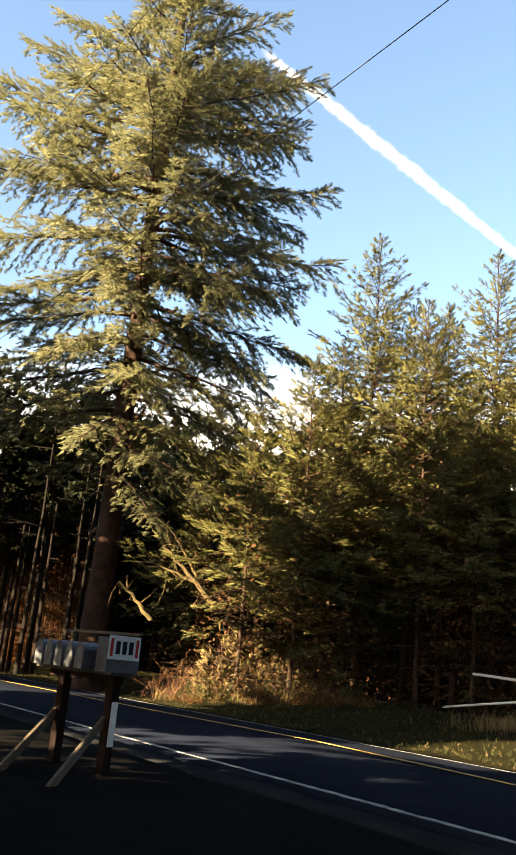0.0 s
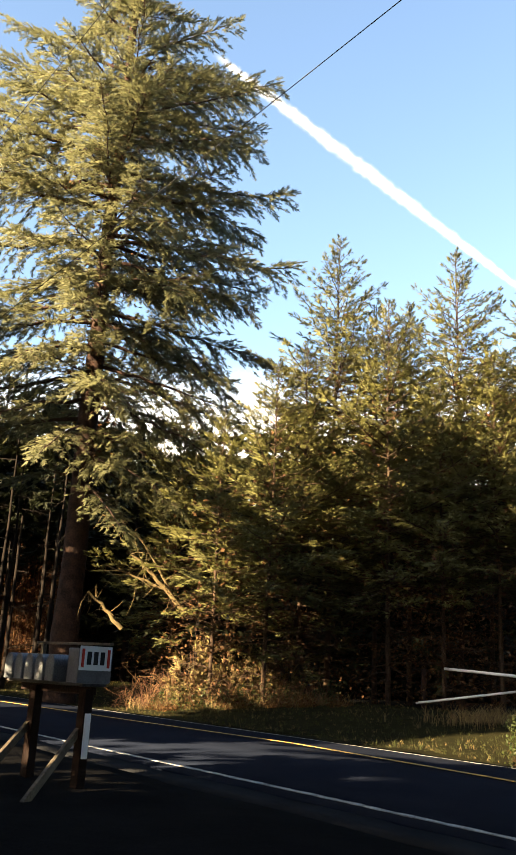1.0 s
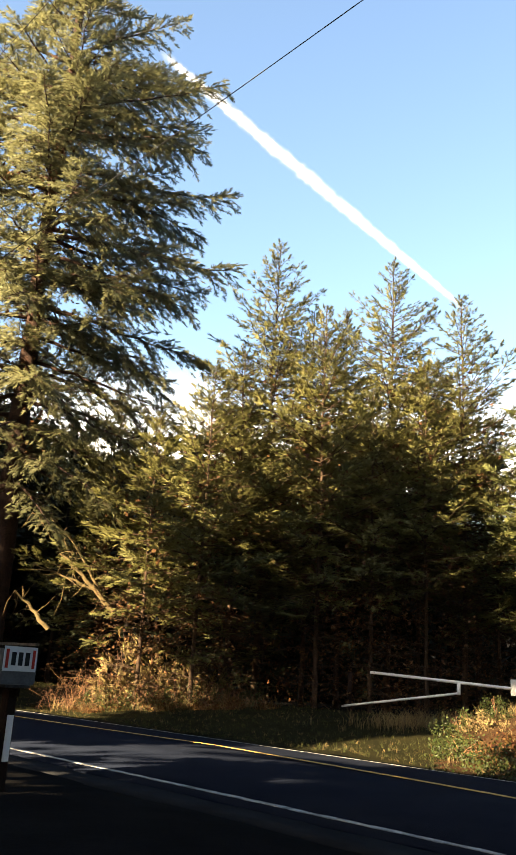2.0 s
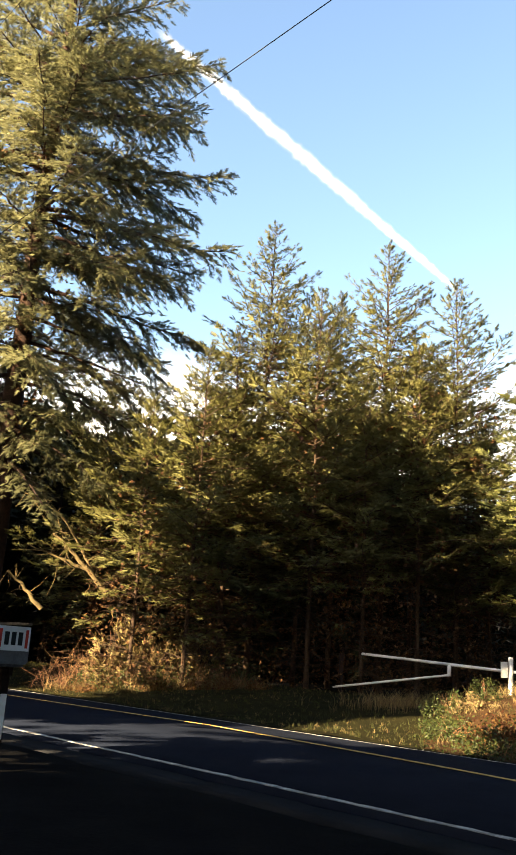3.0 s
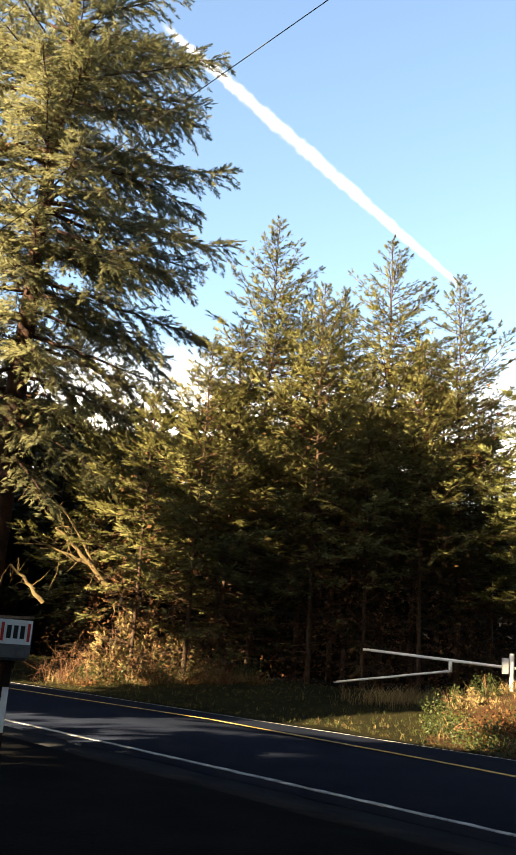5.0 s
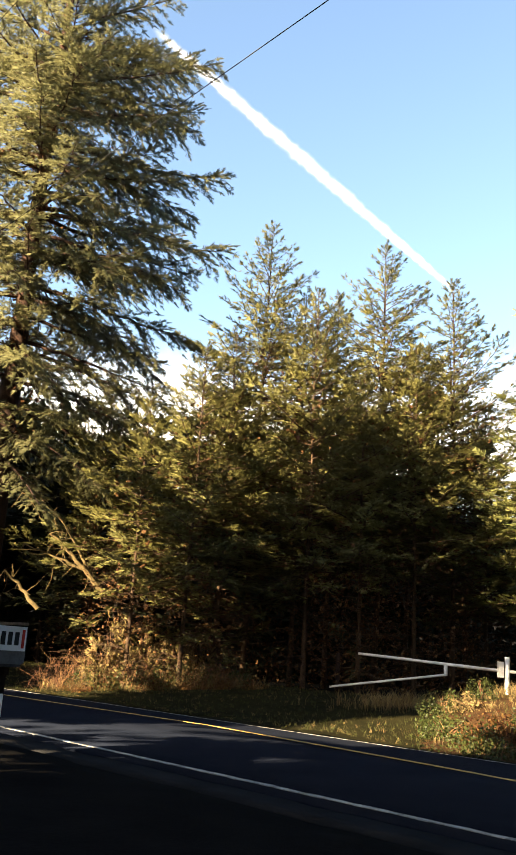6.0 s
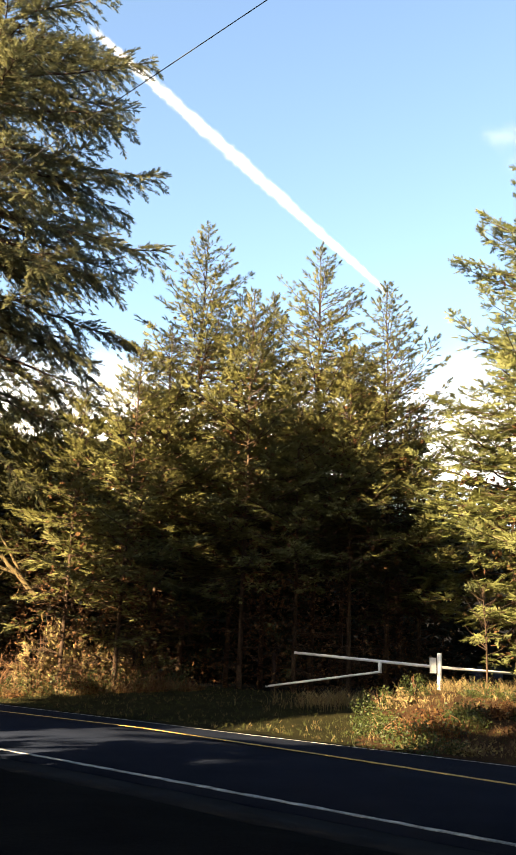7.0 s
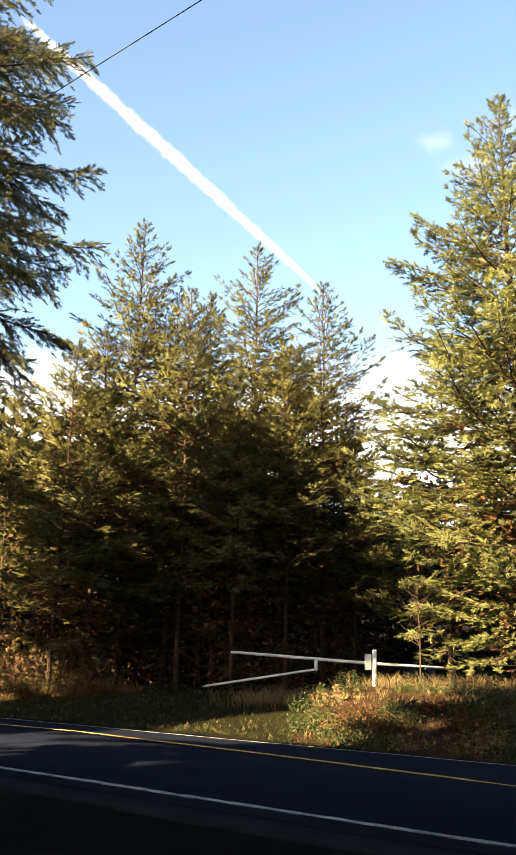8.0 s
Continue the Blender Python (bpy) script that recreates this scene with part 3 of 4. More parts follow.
for x, y, h, r, seed, low in STAND:
    conifer("young_fir_tree", (x, y, gz(x, y) - 0.05), h - 0.25, 0.02 + 0.0042 * h, r * 1.05, seed, "slender young fir with yellow-green needles in a dense stand", M_YOUNG, M_YOUNG_BARK,
            per_metre=10.8, low=low * 0.75, size=0.60, step=0.24, thin=None, core=1.2, gap=0.37, bare=0.12, shape=0.46, el=(-10, 44), sag=0.06, tip_up=0.12, group="young firs beyond the road", hang=0.25, stubs=44, thicket=int(1700 * low))

# ================= trees beside the gate =================
conifer("roadside_fir_tree", (12.8, 25.0, gz(12.8, 25.0) - 0.05), 20.9, 0.22, 5.2, 51, "tall sunlit fir standing beside the gate", M_RIGHT, M_YOUNG_BARK,
        per_metre=12.0, low=0.05, size=0.74, step=0.26, thin=None, core=1.6, gap=0.33, bare=0.12, shape=0.46, el=(-6, 36), sag=0.06, tip_up=0.12, hang=0.28, stubs=40)
conifer("low_fir_tree", (11.4, 28.2, gz(11.4, 28.2) - 0.05), 12.0, 0.08, 4.0, 52, "low spreading fir with golden-green boughs near the gate", M_RIGHT, M_YOUNG_BARK,
        per_metre=9.0, low=0.10, size=0.74, step=0.27, core=1.3, thin=None, gap=0.30, shape=0.75, el=(-8, 26), sag=0.06, tip_up=0.08, hang=0.2)

# ================= dark wood behind =================
rng = np.random.default_rng(77)
BACK = [(-34, 50, 14), (-30, 46, 13.5), (-25, 44, 13), (-20.5, 43, 12.5), (-17, 45, 13), (-13.5, 42, 12), (-10, 44, 13), (-6, 42, 13), (-2, 41, 13.5), (2, 42, 13), (6, 41, 12.5), (9.5, 44, 12),
        (13, 48, 10), (17, 46, 11), (22, 48, 14), (27, 46, 15)]
protos = []
for n_, (x, y, h) in enumerate(BACK):
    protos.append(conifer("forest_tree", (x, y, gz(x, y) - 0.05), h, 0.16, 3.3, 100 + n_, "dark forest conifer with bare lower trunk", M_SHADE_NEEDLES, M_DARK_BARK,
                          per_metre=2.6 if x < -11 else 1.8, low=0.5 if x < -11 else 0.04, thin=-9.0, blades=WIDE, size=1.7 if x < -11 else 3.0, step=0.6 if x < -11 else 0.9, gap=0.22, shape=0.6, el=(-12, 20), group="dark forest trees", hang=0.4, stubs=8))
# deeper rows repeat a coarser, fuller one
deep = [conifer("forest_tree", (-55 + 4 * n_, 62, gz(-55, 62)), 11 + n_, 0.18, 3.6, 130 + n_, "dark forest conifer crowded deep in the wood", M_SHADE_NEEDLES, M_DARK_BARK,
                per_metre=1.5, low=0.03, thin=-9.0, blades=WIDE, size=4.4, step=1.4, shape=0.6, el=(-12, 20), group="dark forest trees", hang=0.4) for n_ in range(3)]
for n_ in range(36):
    x, y = -34 + 1.2 * n_ + rng.normal(0, 0.5), 52 + rng.uniform(-2, 3)
    copy_thing(deep[n_ % 3], pose(x, y, gz(x, y) - 0.05, 0, 0, rng.uniform(0, 360)) @ Matrix.Scale(1.22, 4))
for n_ in range(64):
    x, y = -58 + 1.75 * n_ + rng.normal(0, 0.6), 54 + 7 * (n_ % 2) + rng.uniform(-3, 3)
    copy_thing(deep[n_ % 3], pose(x, y, gz(x, y) - 0.05, 0, 0, rng.uniform(0, 360)))
# added beyond the right of view to block sky light
for x, y in ((20, 24), (25, 19), (23, 30), (29, 26), (31, 12), (36, 18)):
    copy_thing(deep[int(abs(x)) % 3], pose(x, y, gz(x, y) - 0.05, 0, 0, rng.uniform(0, 360)))

for n_, (x, y) in enumerate(((4.6, 40), (7.2, 41), (9.3, 40.5), (2.0, 40.5), (-1.0, 41))):
    copy_thing(deep[n_ % 3], pose(x, y, gz(x, y) - 0.05, 0, 0, rng.uniform(0, 360)) @ Matrix.Scale(1.12, 4))
# added mostly left of view, to shade the wood and close off its sky
for n_, (x, y) in enumerate(((-21, 34), (-27, 37), (-33, 41), (-24, 40), (-29, 43), (-18.5, 37.5), (-36, 46))):
    copy_thing(protos[n_ % 6], pose(x, y, gz(x, y) - 0.05, 0, 0, rng.uniform(0, 360)))
for n_ in range(24):
    x, y = -27 + 0.62 * n_ + rng.normal(0, 0.3), 37 + rng.uniform(0, 12)
    copy_thing(protos[n_ % 6], pose(x, y, gz(x, y) - 0.05, 0, 0, rng.uniform(0, 360)))

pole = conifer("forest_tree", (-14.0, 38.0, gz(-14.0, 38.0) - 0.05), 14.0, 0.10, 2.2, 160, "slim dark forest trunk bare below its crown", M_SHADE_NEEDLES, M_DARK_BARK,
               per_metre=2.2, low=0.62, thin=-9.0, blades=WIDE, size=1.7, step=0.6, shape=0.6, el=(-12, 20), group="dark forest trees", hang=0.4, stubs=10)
for n_ in range(15):
    x, y = -11.9 - 0.5 * n_ + rng.normal(0, 0.15), 36.5 + rng.uniform(0, 4)
    copy_thing(pole, pose(x, y, gz(x, y) - 0.05, 0, 0, rng.uniform(0, 360)) @ Matrix.Scale(rng.uniform(0.85, 1.1), 4))

# unseen trees on the near side of the road, behind and beside the viewer, placed to shade it
shades = []
SHADE = [(-6.5, -4.5, 21, 5.0), (1.0, -3.4, 24, 5.5), (-7.2, -1.2, 19, 3.6), (5.5, -7.5, 20, 4.6), (-12.5, -6.5, 18, 4.4)]
for n_, (x, y, h, r) in enumerate(SHADE):
    shades.append(conifer("shade_tree", (x, y, gz(x, y) - 0.05), h, 0.22, r, 200 + n_, "tall unseen conifer on the near side of the road, placed for shade", M_SHADE_NEEDLES, M_DARK_BARK,
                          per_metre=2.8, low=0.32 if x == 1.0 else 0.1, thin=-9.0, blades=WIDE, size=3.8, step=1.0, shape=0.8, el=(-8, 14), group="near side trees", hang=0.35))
# more copies added out of view, to steer sun patches and cut sky light
for n_, (x, y) in enumerate([(-17, -13.0), (-17, -11.5), (-11, -11), (-4, -12), (3, -13), (10, -11.5), (-23, -17), (-25, -15.8), (-15, -17), (-7, -19), (1, -20), (9, -19), (16, -18), (-17.3, 7.8), (-14.4, 10.9), (-13.9, 9.95), (-16.8, 8.85), (-22.5, 20.5), (-24.5, 19.2), (-10, -6.5), (-14.5, -8.4), (-9.0, -3.2), (-5, -9), (7.0, -2.8), (4.2, -6.0), (9.5, -5.0), (12.5, -1.5), (14.0, 3.5), (11.0, -8.0), (14.5, 7.5), (19, 4.5), (17.5, 12)]):
    copy_thing(shades[n_ % 5], pose(x, y, gz(x, y) - 0.05, 0, 0, rng.uniform(0, 360)) @ Matrix.Scale(0.86 if y > 0 and x > -20 else 1.0, 4))

# two stretched unseen copies, added to shade the young stand's lower half
copy_thing(shades[2], pose(-25.6, 1.7, gz(-25.6, 1.7) - 0.05, 0, 0, 75) @ Matrix.Diagonal((0.95, 0.95, 1.3, 1)))
copy_thing(shades[2], pose(-23.5, 3.9, gz(-23.5, 3.9) - 0.05, 0, 0, 190) @ Matrix.Diagonal((0.9, 0.9, 1.2, 1)))

# added at and beyond the left of view, to shade trunk, verge and wood
side = conifer("shade_tree", (-15.2, 27.2, gz(-15.2, 27.2) - 0.05), 12.0, 0.14, 3.3, 240, "dark bushy conifer added beside the road to cast shade", M_SHADE_NEEDLES, M_DARK_BARK,
               per_metre=4.0, low=0.05, thin=-9.0, blades=WIDE, size=1.3, step=0.42, gap=0.3, shape=0.6, el=(-12, 20), group="near side trees", hang=0.3)
for n_, (x, y) in enumerate(((-19.6, -2.7), (-17.0, 5.5), (-17.0, 24.6), (-19.0, 22.5), (-21.5, 28.5), (-24.5, 29.5), (-27.5, 29.0))):
    copy_thing(side, pose(x, y, gz(x, y) - 0.05, 0, 0, 40 * n_) @ Matrix.Scale(0.88 if n_ == 0 else 1.0, 4))

# unseen, added to keep the sun off the mailboxes
conifer("shade_tree", (-8.8, 4.8, gz(-8.8, 4.8)), 5.4, 0.1, 2.0, 231, "small unseen bushy conifer added to shade the mailboxes", M_SHADE_NEEDLES, M_DARK_BARK,
        per_metre=5, low=0.04, thin=-9.0, blades=WIDE, size=2.2, step=0.5, shape=0.7, el=(-8, 14), group="near side trees")

# ================= mail boxes =================
ROW = (-3.17, 9.71)
ROW_TURN = -40.0
RX, RY = (0.766, -0.643), (0.643, 0.766)


def row_at(s, y, z):
    return (ROW[0] + s * RX[0] + y * RY[0], ROW[1] + s * RX[1] + y * RY[1], z)


def arch_bm(w, h, y0, y1, spring):
    """A box with a round top, drawn out along y."""
    bm = bmesh.new()
    prof = [(-w / 2, 0), (w / 2, 0), (w / 2, spring)] + [(w / 2 * math.cos(a), spring + (h - spring) * math.sin(a)) for a in np.linspace(0.3, math.pi - 0.3, 9)] + [(-w / 2, spring)]
    a = [bm.verts.new((x, y0, z)) for x, z in prof]
    b = [bm.verts.new((x, y1, z)) for x, z in prof]
    bm.faces.new(a), bm.faces.new(list(reversed(b)))
    for i in range(len(a)):
        j = (i + 1) % len(a)
        bm.faces.new((a[i], b[i], b[j], a[j]))
    return bm


base_z = gz(*ROW)
stand = thing("mailbox_stand", row_at(0, 0, base_z), "dark wooden mailbox stand with two braced posts beside the road", "mailbox stand", turn=ROW_TURN)


def upright(bm, w, d, h, x, y, bevel=0.008):
    return box(bm, (w, d, h), (x, y, h / 2 - 0.1), bevel)


part("post", upright(bmesh.new(), 0.125, 0.10, 1.06, 0, 0), M_POST_WOOD, stand)
part("post", upright(bmesh.new(), 0.125, 0.10, 1.06, 0.96, 0), M_POST_WOOD, stand)
part("shelf_board", box(bmesh.new(), (1.50, 0.30, 0.03), (0.34, 0.0, 1.0), 0.006), M_DARK_SHELF, stand, "shelf board under the boxes, coloured dark for shade")
part("cross_beam", box(bmesh.new(), (1.40, 0.05, 0.08), (0.34, 0.04, 0.94), 0.006), M_POST_WOOD, stand)
part("rail", box(bmesh.new(), (1.45, 0.05, 0.028), (0.30, 0.22, 1.425), 0.004), M_PLANK, stand, "pale thin rail above the boxes")
for sx in (-0.30, 0.62):
    part("rail_upright", box(bmesh.new(), (0.05, 0.05, 0.42), (sx, 0.22, 1.2), 0.004), M_PLANK, stand)
part("reflector_strip", box(bmesh.new(), (0.008, 0.075, 0.44), (1.028, 0.0, 0.50), 0.002), M_SIGN_WHITE, stand, "white reflective strip on the post")


def brace(x, foot):
    a, b = Vector((x, -0.06, 0.52)), Vector(foot)
    mid, d = (a + b) / 2, a - b
    turn = d.to_track_quat("X", "Y").to_matrix().to_4x4()
    return box(bmesh.new(), (d.length + 0.06, 0.09, 0.04), mid, 0.005, turn)


part("brace", brace(-0.02, (0.40, -0.86, -0.03)), M_PLANK, stand, "grey weathered diagonal brace")
part("brace", brace(0.94, (1.42, -0.88, -0.03)), M_PLANK, stand, "grey weathered diagonal brace")

for n_, sx in enumerate((-0.28, -0.07, 0.14, 0.35, 0.56)):
    mb = thing("mailbox", row_at(sx, 0, base_z + 1.02), "galvanised steel mailbox with rounded top on a shared shelf", "mailbox", "row of mailboxes", ROW_TURN)
    part("body", arch_bm(0.165, 0.275, -0.22, 0.24, 0.17), M_GALV, mb)
    part("door", arch_bm(0.172, 0.28, 0.24, 0.256, 0.172), M_GALV, mb)
    part("back_panel", arch_bm(0.150, 0.262, -0.2235, -0.2195, 0.165), M_GALV, mb)

big = thing("large_mailbox", row_at(0.82, 0.1, base_z + 1.02), "grey boxy mailbox with a white number plate", "mailbox", "row of mailboxes", ROW_TURN)
part("body", box(bmesh.new(), (0.2, 0.42, 0.36), (0, 0, 0.17), 0.012), M_BOX_GREY, big)
part("door", box(bmesh.new(), (0.19, 0.014, 0.33), (0, 0.218, 0.17), 0.004), M_BOX_GREY, big)
plate = part("number_plate", box(bmesh.new(), (0.008, 0.41, 0.25), (0.106, 0, 0.25), 0.002), M_SIGN_WHITE, big, "white plate with red end bars")
for y in (-0.165, 0.165):
    part("red_bar", box(bmesh.new(), (0.004, 0.035, 0.19), (0.1115, y, 0.25), 0.001), M_SIGN_RED, plate, "red bar")
for y in (-0.085, 0.0, 0.085):
    part("dark_bar", box(bmesh.new(), (0.004, 0.055, 0.135), (0.1115, y, 0.25), 0.001), M_SIGN_BLACK, plate, "plain black bar")

# ================= gate =================
GP = (7.4, 24.0)
gate = thing("barrier_gate", (GP[0], GP[1], gz(*GP)), "white painted steel bar gate across the forest track", "gate")
g0 = Vector((GP[0], GP[1], gz(*GP)))


def pipe(a, b, r, sides=12, r2=None):
    t = Tubes()
    a, b = np.array(a, float), np.array(b, float)
    d = (b - a) / np.linalg.norm(b - a)
    r2 = r2 or r
    t.add([a, a + d * 0.001, a + d * 0.006, b - d * 0.006, b - d * 0.001, b], [0.001, r * 0.9, r, r2, r2 * 0.9, 0.001], sides)
    me = t.mesh("pipe", M_WHITE_PAINT)
    me.transform(Matrix.Translation(-g0))
    return me


part("hinge_post", pipe((GP[0], GP[1], g0.z - 0.2), (GP[0] + 0.02, GP[1], 1.68), 0.064, 16), None, gate)
part("hinge_box", box(bmesh.new(), (0.16, 0.14, 0.42), (-0.17, 0, 1.34 - g0.z), 0.01), M_WHITE_PAINT, gate)
part("top_bar", pipe((GP[0] - 0.24, GP[1], 1.31), (3.9, 28.2, 1.58), 0.043), None, gate)
part("lower_bar", pipe((6.02, 25.25, 1.10), (3.0, 28.2, 0.50), 0.034), None, gate)
part("drop_bar", pipe((6.02, 25.25, 1.07), (6.02, 25.25, 1.38), 0.055), None, gate)
part("tail_bar", pipe((GP[0] + 0.07, GP[1], 1.30), (10.6, 26.0, 1.20), 0.04), None, gate)
lp = thing("gate_rest_post", (3.25, 28.3, gz(3.25, 28.3)), "weathered dark post where the gate bar rests", "post")
part("post", upright(bmesh.new(), 0.13, 0.13, 1.35, 0, 0), M_POST_WOOD, lp)

# ================= undergrowth =================
GRASS = [np.array([c for i in range(6) for c in (lambda a, l, b: [(b[0], b[1], 0), (b[0] + 0.02, b[1], l * 0.5), (b[0] + math.cos(a) * l * 0.45, b[1] + math.sin(a) * l * 0.45, l), (b[0] - 0.02, b[1] + 0.008, l * 0.5)])
         (RNG.uniform(0, 6.28), RNG.uniform(0.6, 1.2), RNG.normal(0, 0.25, 2))]) for _ in range(4)]


def grass(name, n, place, height, mat, label, seed):
    """A sheet of blades: place gives the spots."""
    r = np.random.default_rng(seed)
    x, y = place(r, n)
    p = np.stack([x, y, ground_z(x, y) + 0.02], 1)
    s = height * r.uniform(0.6, 1.4, len(p))
    a = r.uniform(0, 6.28, len(p))
    out = []
    pick = r.integers(0, 4, len(p))
    for k, t in enumerate(GRASS):
        m = pick == k
        c, d = np.cos(a[m])[:, None], np.sin(a[m])[:, None]
        q = np.stack([t[None, :, 0] * c - t[None, :, 1] * d, t[None, :, 0] * d + t[None, :, 1] * c, np.repeat(t[None, :, 2], m.sum(), 0)], -1)
        out.append((p[m][:, None] + q * s[m][:, None, None]).reshape(-1, 3))
    v = np.concatenate(out)
    ob = new(name, raw_mesh(name, v, np.arange(len(v)).reshape(-1, 4), mat))
    return tagged(ob, label, "grass", kind="stuff")


def verge(r, n):
    return xy_of(r.uniform(-48, 0, n), 13.15 + 8 * r.uniform(0, 1, n) ** 1.2)


def dry_spots(r, n):
    x = np.concatenate([r.normal(4.6, 0.9, n // 3), r.uniform(7, 13, n // 2), r.uniform(-6, 1, n // 6)])
    y = np.concatenate([r.normal(22.6, 0.6, n // 3), r.normal(23.2, 0.7, n // 2), r.normal(27.6, 0.25, n // 6)])
    return x, y


grass("verge_grass", 8000, verge, 0.10, M_GRASS, "short mown green grass along the far verge", 5)
grass("verge_straw", 2500, verge, 0.10, M_DRY, "dry straw scattered through the verge", 6)
grass("tall_dry_grass", 800, dry_spots, 0.30, M_DRY, "tall dry blond grass around the gate", 7)


def shrub(name, x, y, r, h, seed, mat, label, templates, sprigs, size=1.0):
    q = np.random.default_rng(seed)
    ob = thing(name, (x, y, gz(x, y) - 0.03), label, "shrub", "roadside undergrowth")
    wood, leaves = Tubes(), Foliage(templates)
    for _ in range(14):
        a, e = q.uniform(0, 6.28), q.uniform(0.4, 1.4)
        tip = unit(a, e) * np.array([r, r, h]) * q.uniform(0.6, 1.0)
        wood.add([np.zeros(3), tip * 0.5 + [0, 0, 0.08], tip], [0.014, 0.009, 0.003], 4)
    d = q.normal(0, 1, (sprigs, 3))
    d /= np.linalg.norm(d, axis=1)[:, None]
    p = d * q.uniform(0.45, 1.0, (sprigs, 1)) ** 0.5 * [r, r, h]
    p[:, 2] = np.abs(p[:, 2]) * (0.75 + 0.35 * np.sin(3 * np.arctan2(p[:, 1], p[:, 0]) + seed))
    leaves.add(p, d + [0, 0, 0.4], size * q.uniform(0.7, 1.3, sprigs))
    tagged(part("branchwork", wood.mesh("branchwork", M_TWIG), None, ob), kind="stuff")
    part("foliage", leaves.mesh("foliage", mat, q, 1.0), None, ob)
    return ob


q = np.random.default_rng(9)
n_ = 0
for s in np.arange(-13.2, 1.5, 0.95):
    for c in (13.4, 14.1, 14.9, 16.1, 17.4, 18.8):
        x, y = xy_of(s + q.normal(0, 0.25), c + q.normal(0, 0.25))
        d = 0.958 * (x - 2.7) - 0.287 * (y - 15.0)
        if d < 0.3 or x > 13 or q.uniform() < 0.2 or math.hypot(x - 7.4, y - 23.4) < 1.5 or (y > 17.5 and abs(x - y * 7.4 / 24) < 0.6):
            continue
        n_ += 1
        kind = q.uniform()
        low_row = 0.55 if c < 14.0 else 1.0
        if kind < 0.13 and c > 15.5:
            shrub("straggly_shrub", x, y, q.uniform(0.35, 0.6), q.uniform(0.4, 0.8), 400 + n_, M_SHRUB, "straggly dark green shrub on the road bank", LEAVES, 200, 0.4)
        elif kind < 0.46:
            shrub("bracken_clump", x, y, q.uniform(0.4, 0.65), q.uniform(0.25, 0.5) * low_row, 400 + n_, M_BROWN_LEAF if n_ % 2 else M_DRY, "low clump of rusty dead bracken on the bank" if n_ % 2 else "low clump of straw-coloured dead bracken on the bank", BRACKEN, 120, 0.55)
        else:
            shrub("evergreen_shrub", x, y, q.uniform(0.4, 0.75), q.uniform(0.22, 0.6) * low_row, 400 + n_, M_SHRUB, "low glossy evergreen shrub on the road bank", LEAVES, 170, 0.55)


def bank_spots(r, n):
    x, y = xy_of(r.uniform(-13.5, 2, n), 13.2 + 8.5 * r.uniform(0, 1, n))
    keep = (0.958 * (x - 2.7) - 0.287 * (y - 15.0) > 0.1) & (x < 14)
    return x[keep], y[keep]


grass("bank_straw", 600, bank_spots, 0.17, M_DRY, "dead straw and stalks tangled over the road bank", 15)
grass("bank_litter", 3000, bank_spots, 0.07, M_BROWN_LEAF, "rusty leaf litter over the road bank", 16)


def bare_bush(x, y, r, h, seed, label, twigs=85, mat=M_TWIG):
    q = np.random.default_rng(seed)
    ob = thing("bare_bush", (x, y, gz(x, y) - 0.03), label, "bush", "roadside undergrowth")
    wood = Tubes()
    for _ in range(twigs):
        a, e = q.uniform(0, 6.28), q.uniform(0.05, 1.0)
        base = np.append(q.normal(0, 0.4 * r, 2), 0)
        tip = base + unit(a, e) * np.array([1.3 * r, 1.3 * r, h]) * q.uniform(0.3, 1.0)
        mid = (base + tip) / 2 + q.normal(0, 0.14, 3) + [0, 0, 0.28 * h]
        tip[2] = max(0.05, tip[2] - 0.25 * h)
        wood.add([base, mid, tip], [0.009, 0.006, 0.0025], 3)
        for _ in range(5):
            k = q.uniform(0.3, 1)
            p = mid + (tip - mid) * k
            wood.add([p, p + q.normal(0, 0.28, 3) + [0, 0, 0.05]], [0.005, 0.002], 3)
    part("twig_tangle", wood.mesh("twig_tangle", mat), None, ob)
    return ob


for n_, (x, y, r, h, k) in enumerate([(-5.6, 28.6, 0.9, 1.5, 55), (-4.8, 28.8, 0.9, 2.0, 50), (-3.4, 28.3, 0.8, 1.2, 40), (-2.9, 28.1, 0.6, 0.8, 22), (-1.3, 28.2, 0.8, 1.0, 50), (-0.3, 28.1, 0.6, 0.8, 30)]):
    bare_bush(x, y, r, h, 500 + n_, "tangle of bare reddish twigs at the foot of the trees", k)
for n_, (x, y, r, h, k) in enumerate([(-4.1, 28.6, 0.9, 2.5, 240), (-3.2, 28.7, 0.8, 2.4, 200), (-2.3, 28.9, 0.8, 1.8, 160), (-1.4, 28.9, 0.7, 1.5, 120)]):
    shrub("straggly_shrub", x, y, r, h, 520 + n_, M_STRAGGLY, "straggly sunlit evergreen shrub with golden drooping twigs", SPRAYS, k, 0.7)
for n_, (x, y, r, h) in enumerate([(-4.9, 28.2, 0.6, 0.8), (-4.2, 27.9, 0.55, 0.7), (-3.3, 27.9, 0.6, 0.95), (-2.5, 28.1, 0.6, 0.8), (-1.8, 28.2, 0.5, 1.1), (-0.9, 28.3, 0.5, 0.9), (0.1, 28.2, 0.5, 0.8)]):
    shrub("evergreen_shrub", x, y, r, h, 530 + n_, M_SHRUB, "dark evergreen shrub crowded under the young firs", LEAVES, 150, 0.6)
